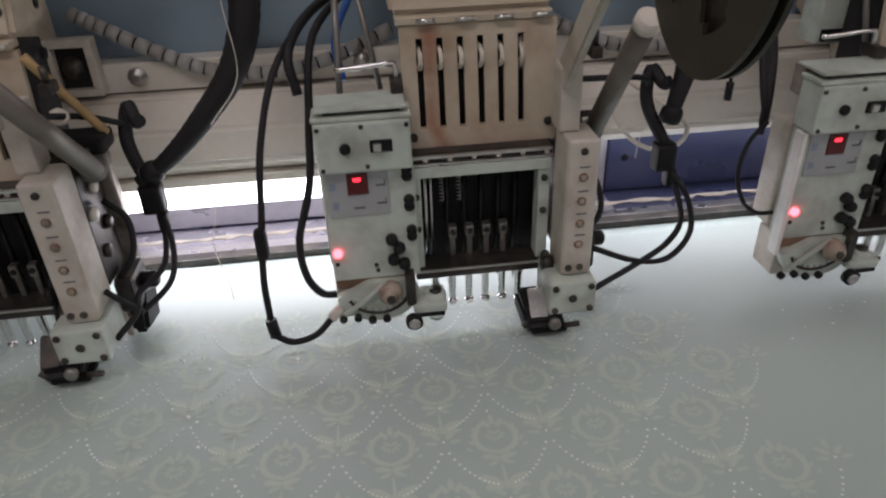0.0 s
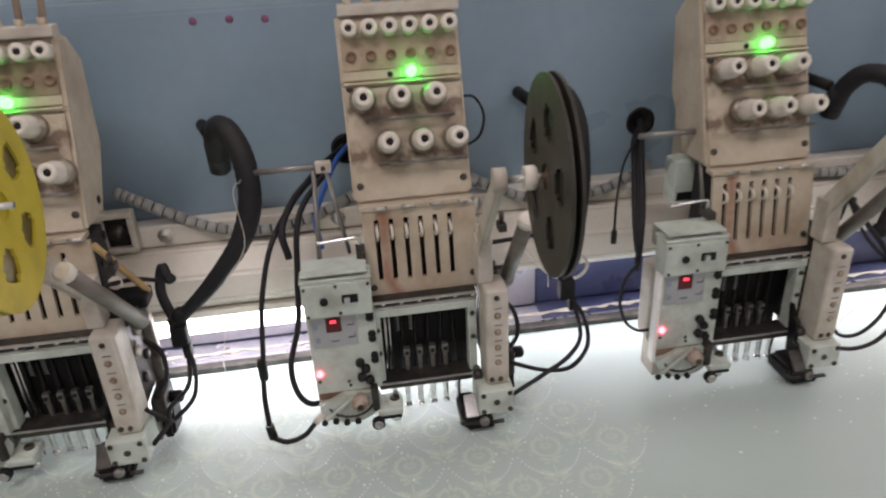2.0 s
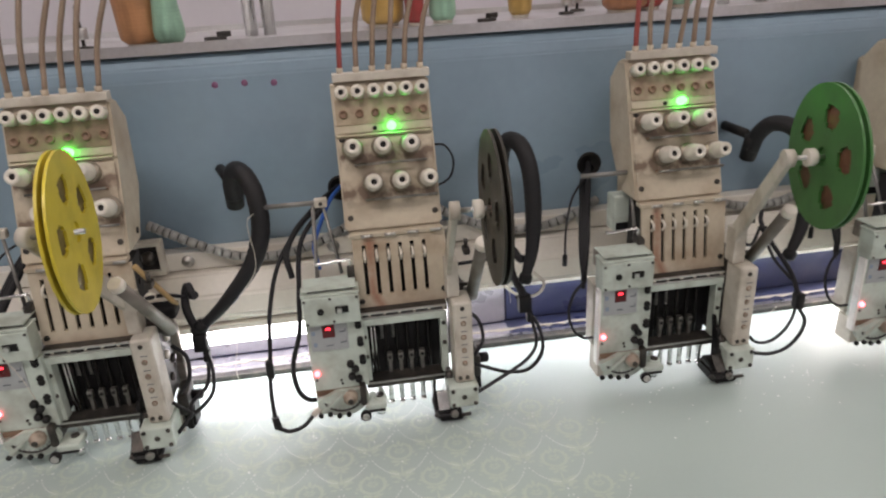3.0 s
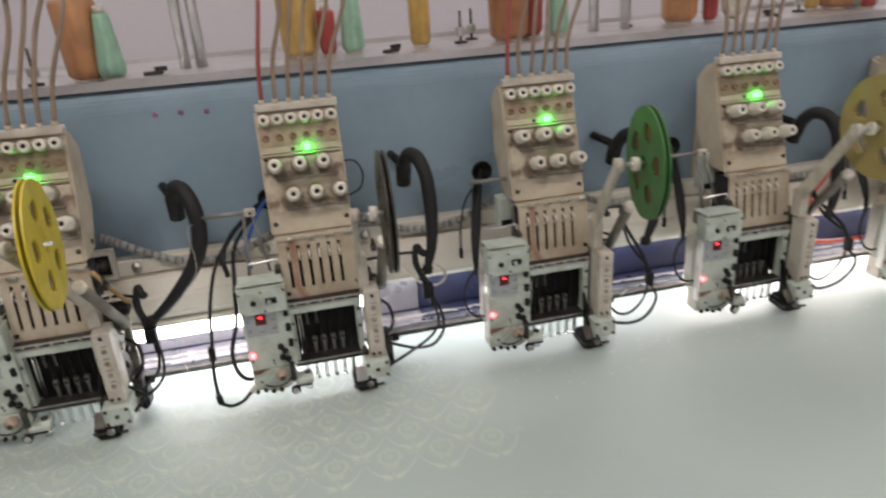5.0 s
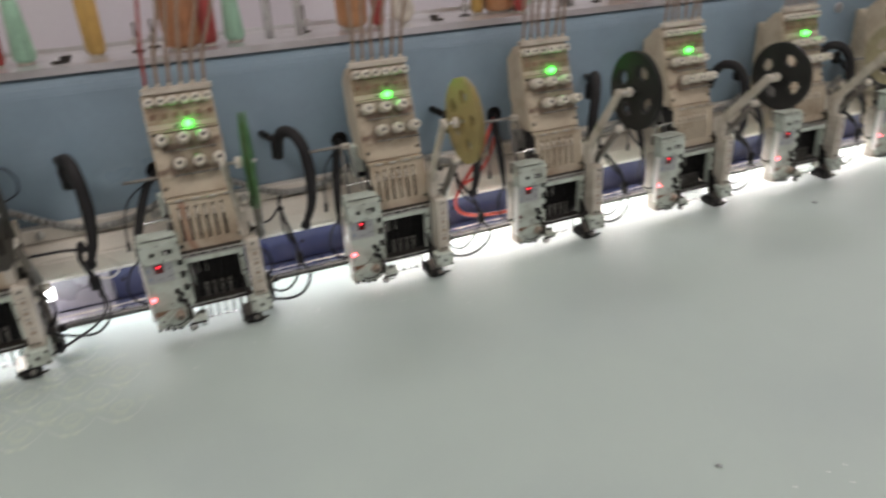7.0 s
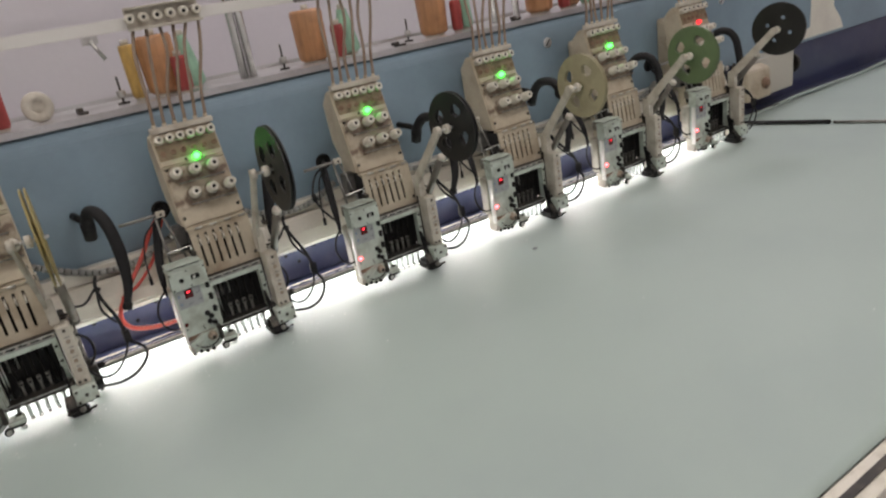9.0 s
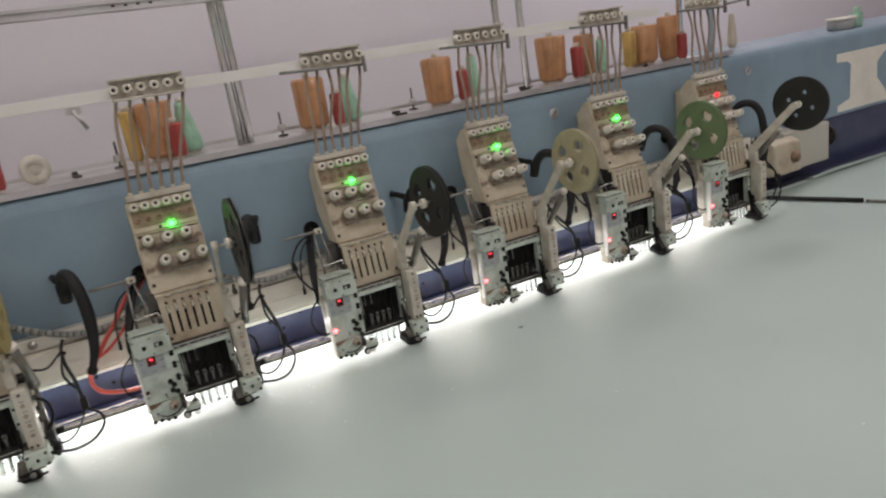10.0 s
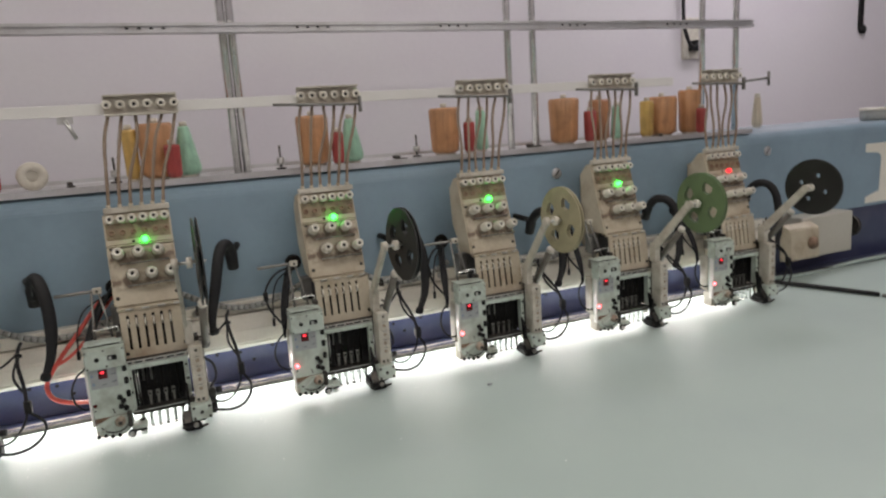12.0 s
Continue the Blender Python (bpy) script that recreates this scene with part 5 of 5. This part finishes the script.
def cone(x, y, word, r0, r1, hgt):
    c = thing("thread_cone", pose(x, y, TRAY), word + " embroidery thread wound on a cone", "thread cone", "thread cones")
    part("thread", lathe([(r0 * 0.75, 0.004), (r0 * 0.97, 0.010), (r0, 0.02), (r1, hgt - 0.006), (r1 * 0.9, hgt), (0.006, hgt)], (0, 0, 0), (0, 0, 1), 24), THREAD[word], c)
    part("core", lathe([(r0 * 0.72, 0), (r0 * 0.70, 0.0042), (0.004, 0.0044)], (0, 0, 0), (0, 0, 1), 16), BOXED, c)
    part("core_tip", lathe([(0.008, 0), (0.0075, 0.010), (0.004, 0.010)], (0, 0, hgt), (0, 0, 1), 12), BOXED, c)
    return c


for x, y, w, r0, r1, hh in ((-0.290, 0.215, "orange", 0.027, 0.031, 0.112), (-0.252, 0.195, "green", 0.019, 0.011, 0.092), (0.020, 0.275, "gold", 0.030, 0.033, 0.115), (0.062, 0.250, "red", 0.013, 0.014, 0.07), (0.103, 0.265, "green", 0.019, 0.013, 0.105), (0.216, 0.27, "gold", 0.017, 0.018, 0.12),
                            (0.362, 0.245, "brown", 0.032, 0.035, 0.115), (0.406, 0.26, "red", 0.020, 0.022, 0.10), (0.458, 0.265, "green", 0.019, 0.013, 0.10), (0.695, 0.275, "orange", 0.031, 0.034, 0.115), (0.742, 0.25, "red", 0.013, 0.014, 0.07), 
                            (1.035, 0.285, "orange", 0.033, 0.036, 0.115), (1.062, 0.235, "red", 0.015, 0.016, 0.07), (1.092, 0.30, "green", 0.028, 0.012, 0.105), (0.985, 0.29, "gold", 0.014, 0.015, 0.105), (1.363, 0.285, "orange", 0.034, 0.036, 0.112), (1.405, 0.235, "red", 0.013, 0.014, 0.072), (1.452, 0.29, "green", 0.027, 0.012, 0.10),
                            (1.688, 0.285, "orange", 0.034, 0.037, 0.112), (1.745, 0.265, "red", 0.014, 0.014, 0.074), (1.79, 0.29, "green", 0.017, 0.012, 0.10), (2.032, 0.285, "orange", 0.036, 0.040, 0.118), (2.094, 0.255, "red", 0.016, 0.017, 0.082), (2.145, 0.285, "brown", 0.026, 0.028, 0.11), (2.19, 0.27, "green", 0.016, 0.012, 0.09),
                            (2.292, 0.27, "gold", 0.018, 0.019, 0.098), (2.360, 0.29, "orange", 0.041, 0.043, 0.108), (2.452, 0.28, "orange", 0.028, 0.031, 0.122), (2.435, 0.215, "red", 0.014, 0.014, 0.07), (2.705, 0.27, "beige", 0.015, 0.009, 0.09)):
    cone(x, y, w, r0, r1, hh)


def build_pin():
    p = thing("cone_spindle", pose(0, 0, TRAY), "steel spindle with a nut on the thread tray", "spindle", "cone spindles")
    part("base_disc", lathe([(0.011, 0), (0.011, 0.003), (0.004, 0.004)], (0, 0, 0), (0, 0, 1), 14), GREASY, p)
    part("nut", lathe([(0.0075, 0.012), (0.0085, 0.014), (0.0085, 0.024), (0.0075, 0.026), (0.002, 0.026)], (0, 0, 0), (0, 0, 1), 6), STEEL, p)
    part("pin", cyl((0, 0, 0.003), (0, 0, 0.052), 0.0022, n=8), GREASY, p)
    return p


pin = build_pin()
pin.matrix_world = pose(0.285, 0.27, TRAY)
for x, y in ((-0.362, 0.215), (0.60, 0.29), (0.95, 0.28), (1.283, 0.27), (1.614, 0.29), (1.947, 0.28), (0.315, 0.31)):
    copy_thing(pin, pose(x, y, TRAY))
solid("wooden_ring", lathe([(0.012, -0.006), (0.026, -0.006), (0.028, 0.0), (0.026, 0.006), (0.012, 0.006), (0.011, 0.0)], (0.805, 0.275, TRAY + 0.027), (0.3, -1, 0.12), 24), BOXED, "dull white plastic ring standing on the tray", "ring")
for x, y in ((1.545, 0.22), (1.90, 0.23), (0.87, 0.25), (2.28, 0.2), (-0.2, 0.22), (0.16, 0.23)):
    solid("metal_clip", join(box(-0.016, 0.012, -0.006, 0.006, 0, 0.005, 0.001), box(0.0, 0.018, -0.004, 0.004, 0.004, 0.011, 0.001)), GREASY, "small dark metal clip lying on the tray", "clip", "", "metal clips", pose(x, y, TRAY, 0, 0, 25 + x * 90))
tub = thing("plastic_tub", pose(3.13, 0.20, 0.4005), "grey plastic tub with a lid on the beam", "tub")
part("tub_body", lathe([(0.035, 0), (0.04, 0.002), (0.042, 0.028), (0.040, 0.030), (0.01, 0.030)], (0, 0, 0), (0, 0, 1), 20), CONDUIT, tub)
part("tub_lid", lathe([(0.045, 0.0302), (0.045, 0.036), (0.042, 0.038), (0.01, 0.038)], (0, 0, 0), (0, 0, 1), 20), KNOB, tub)
solid("green_bottle", lathe([(0.018, 0), (0.019, 0.004), (0.019, 0.04), (0.010, 0.052), (0.010, 0.062), (0.003, 0.062)], (3.21, 0.2, 0.4005), (0, 0, 1), 16), THREAD["green"], "small pale green plastic bottle on the beam", "bottle")

# ---- end of the machine ----
gear = thing("end_gearbox", pose(0, 0, 0), "white enamelled gearbox at the end of the machine", "gearbox")
part("gear_case", box(2.64, 2.845, 0.05, 0.1105, 0.045, 0.160, 0.004), CASE, gear)
part("gear_cover", prism([(0.049, 0.050), (0.012, 0.056), (0.018, 0.140), (0.049, 0.152)], 2.555, 2.668, 0.003), CREAM, gear)
part("gear_knob", lathe([(0.017, 0), (0.017, 0.006), (0.010, 0.008), (0.010, 0.012), (0.002, 0.012)], (2.638, 0.0145, 0.098), (0.0, -1, 0.07), 16), GRIMY, gear)
part("gear_pulley", lathe([(0.03, 0), (0.03, 0.012), (0.012, 0.014)], (2.865, 0.075, 0.11), (1, 0, 0), 20), GREASY, gear)
solid("pantograph_rod", cyl((2.50, 0.052, 0.0065), (2.60, -0.205, 0.0065), 0.006, n=12, bev=0.001), BLACK, "black metal rod lying on the cloth", "rod")
solid("thin_rod", cyl((2.602, -0.210, 0.0050), (2.668, -0.380, 0.0050), 0.0042, n=10, bev=0.0008), CLAMP, "thin grey rod lying on the cloth behind a black one", "rod")
sock = thing("wall_socket", pose(3.36, 1.25, 0.76), "white wall socket with a black plug and cable", "socket")
part("plate", box(-0.05, 0.06, -0.012, 0, -0.08, 0.10, 0.003), KNOB, sock)
part("plug", box(-0.02, 0.03, -0.055, -0.012, -0.045, 0.0, 0.006), BLACK, sock)
part("plug_cable", tube([(0.0, -0.05, -0.02), (-0.03, -0.05, -0.03), (-0.055, -0.04, 0.02), (-0.065, -0.03, 0.12), (-0.06, -0.02, 0.4)], 0.008, 8, 6), RUBBER, sock)
sock2 = thing("hanging_strap", pose(4.49, 1.25, 0.80), "dark strap hanging on the wall", "strap")
part("strap_band", box(-0.016, 0.016, -0.012, 0, 0.0, 0.35, 0.004), BLACK, sock2)
part("strap_buckle", lathe([(0.022, 0), (0.022, 0.016), (0.012, 0.02)], (0.01, -0.003, 0.0), (0, -1, 0), 14), BLACK, sock2)

# ---- embroidery on the cloth ----
THREAD_PALE = material("pale_green_embroidery_thread", (0.462, 0.548, 0.480), 0.6, dirt=(0.438, 0.518, 0.462), amount=0.5, scale=60, fine=1500, bump=0.1)
SEQUIN = material("pearl_sequin", (0.78, 0.82, 0.79), 0.18, dirt=(0.7, 0.74, 0.7), amount=0.3, scale=200, coat=0.4)


def petal(V, F, cx, cy, length, width, deg, n=8):
    """A flat leaf of satin stitch."""
    a0, base, z = math.radians(deg), len(V), 0.00004 + 0.000005 * (len(F) % 17)
    ca, sa = math.cos(a0), math.sin(a0)
    for k in range(n):
        a = 2 * math.pi * k / n
        u, v = length / 2 * math.cos(a), width / 2 * math.sin(a) * (1 - 0.35 * math.cos(a))
        V.append((cx + u * ca - v * sa, cy + u * sa + v * ca, z))
    F.append(tuple(range(base, base + n)))


def motif(V, F, cx, cy):
    """Heart-shaped wreath of leaves with a flower in it, a scroll, and sprays below and between."""
    for sx in (-1, 1):
        for k in range(9):
            u = k / 8
            t = math.radians(8 + 128 * u)
            rx = 0.0135 * (1 - 0.22 * u * u)
            petal(V, F, cx + sx * rx * math.sin(t), cy - 0.0120 * math.cos(t) - 0.002 * (1 - u), 0.0058, 0.0030 + 0.0010 * math.sin(math.pi * u), sx * (math.degrees(t) * 0.95 + 20))
        for k in range(4):
            petal(V, F, cx + sx * (0.0170 - 0.0016 * k), cy - 0.010 + 0.0052 * k, 0.0046, 0.0020, 90 - sx * (55 - 22 * k))
        petal(V, F, cx + sx * 0.0050, cy - 0.0175, 0.0115, 0.0042, sx * 14)
        petal(V, F, cx + sx * 0.0040, cy - 0.0220, 0.0080, 0.0030, -sx * 24)
        petal(V, F, cx + sx * 0.0078, cy - 0.0345, 0.0150, 0.0062, sx * 26)
        petal(V, F, cx + sx * 0.0070, cy - 0.0395, 0.0125, 0.0044, sx * 4)
        petal(V, F, cx + sx * 0.0042, cy + 0.0095, 0.0080, 0.0034, 90 - sx * 32)
        petal(V, F, cx + sx * 0.0022, cy + 0.0020, 0.0050, 0.0024, 90 - sx * 50)
        petal(V, F, cx + 0.0315 + sx * 0.0052, cy + 0.0035, 0.0095, 0.0036, 90 - sx * 48)
        petal(V, F, cx + 0.0315 + sx * 0.0075, cy - 0.0020, 0.0080, 0.0028, 90 - sx * 82)
    for q in (-75, -45, -15, 15, 45, 75):
        petal(V, F, cx + 0.0050 * math.sin(math.radians(q)), cy + 0.001 - 0.0050 * math.cos(math.radians(q)), 0.0040, 0.0020, q - 90)
    petal(V, F, cx, cy + 0.0125, 0.0090, 0.0036, 90)
    petal(V, F, cx + 0.0315, cy + 0.0085, 0.0085, 0.0030, 90)
    petal(V, F, cx, cy - 0.0300, 0.0150, 0.0020, 90)


def bead(V, F, x, y, r, h):
    base = len(V)
    for k in range(6):
        V.append((x + r * math.cos(k * math.pi / 3), y + r * math.sin(k * math.pi / 3), 0.0002))
    V.append((x, y, h))
    for k in range(6):
        F.append((base + k, base + (k + 1) % 6, base + 6))


mv, mf, bv, bf = [], [], [], []
rnd = random.Random(11)
for row in range(-1, 4):
    for col in range(-9, 5):
        x0, y0 = -0.116 + 0.0630 * col + (0.0315 if row % 2 else 0.0), -0.099 - 0.0458 * row
        if x0 + 0.063 > 0.175 + 0.02 * math.sin(row * 2.0):
            continue
        motif(mv, mf, x0 + 0.0315, y0 + 0.002)
        for k in range(0, 27):
            u = k / 26
            if 0.45 < u < 0.55:
                continue
            bead(bv, bf, x0 + 0.063 * u, y0 - 0.036 * math.sin(math.pi * u) ** 0.65, 0.0007 + 0.0006 * abs(u - 0.5), 0.0009)
for i in HEADS:
    for k in range(46):
        bead(bv, bf, i * PITCH + rnd.uniform(-0.15, 0.13), -0.085 - abs(rnd.gauss(0, 0.045)), rnd.uniform(0.0008, 0.0015), 0.0008)
for x, y in ((0.864, -0.758), (0.874, -0.781), (0.890, -0.759), (0.814, -0.758), (0.62, -0.735), (1.650, -0.775), (1.484, -0.499), (1.30, -0.31), (1.12, -0.28)):
    bead(bv, bf, x, y, 0.0017, 0.0012)
for verts, faces, mat, nm in ((mv, mf, THREAD_PALE, "embroidery"), (bv, bf, SEQUIN, "sequin_scatter")):
    me = bpy.data.meshes.new(nm)
    me.from_pydata(verts, [], faces)
    me.materials.append(mat)
    ob = new(nm, me)
    ob.parent = cloth
    for f in me.polygons:
        f.use_smooth = True
    tagged(ob, kind="stuff")
lint = material("grey_lint", (0.3, 0.32, 0.33), 0.9, amount=0.3)
solid("lint_tuft", join(lathe([(0.004, 0), (0.005, 0.001), (0.002, 0.003)], (0, 0, 0), (0, 0, 1), 7), lathe([(0.003, 0), (0.003, 0.001), (0.001, 0.002)], (0.005, 0.001, 0), (0, 0, 1), 6)), lint, "grey tuft of lint on the cloth", "lint", m=pose(1.540, -0.186, 0.0004))
solid("lint_tuft", lathe([(0.003, 0), (0.0035, 0.0008), (0.001, 0.002)], (0, 0, 0), (0, 0, 1), 7), lint, "small grey tuft of lint near the cloth's front edge", "lint", m=pose(0.785, -0.697, 0.0004))


# ---- what moves ----
def motions():
    """The cloth shifts while the machine sews; the sixth needle bar, foot and lever of every head go up and down."""
    cloth_rows = [(0.0, 0, 0), (0.5, 0.0073, 0.0015), (1.0, 0.0085, 0.006), (1.5, 0.013, 0.012), (2.0, 0.0155, 0.010), (2.5, 0.0205, 0.008), (3.5, 0.026, 0.003), (4.5, 0.030, -0.004),
                  (5.5, 0.027, -0.009), (6.5, 0.022, -0.004), (7.5, 0.019, 0.002), (8.6, 0.020, 0.004), (9.2, 0.020, 0.004), (12.0, 0.020, 0.004)]
    walk(cloth, [(t, pose(x, y, 0)) for t, x, y in cloth_rows])
    beats = [(k / 20, 0.5 + 0.5 * math.cos(math.pi * k)) for k in range(0, 177)]   # 1: down
    for h in heads.values():
        parts = {}
        for o in h.children:
            parts.setdefault(o.name.split(".")[0], []).append(o)
        for name, lift in (("needle_bar", 0.018), ("presser_foot", 0.012), ("take_up_lever", -0.02)):
            o = max(parts[name], key=lambda q: q.location.x)
            x, y, z = o.location
            low = -0.003 if name != "take_up_lever" else 0.012
            rows = [(t, pose(x, y, z + low + lift * (1 - d))) for t, d in beats]
            walk(o, rows + [(12.0, rows[-1][1])])


motions()
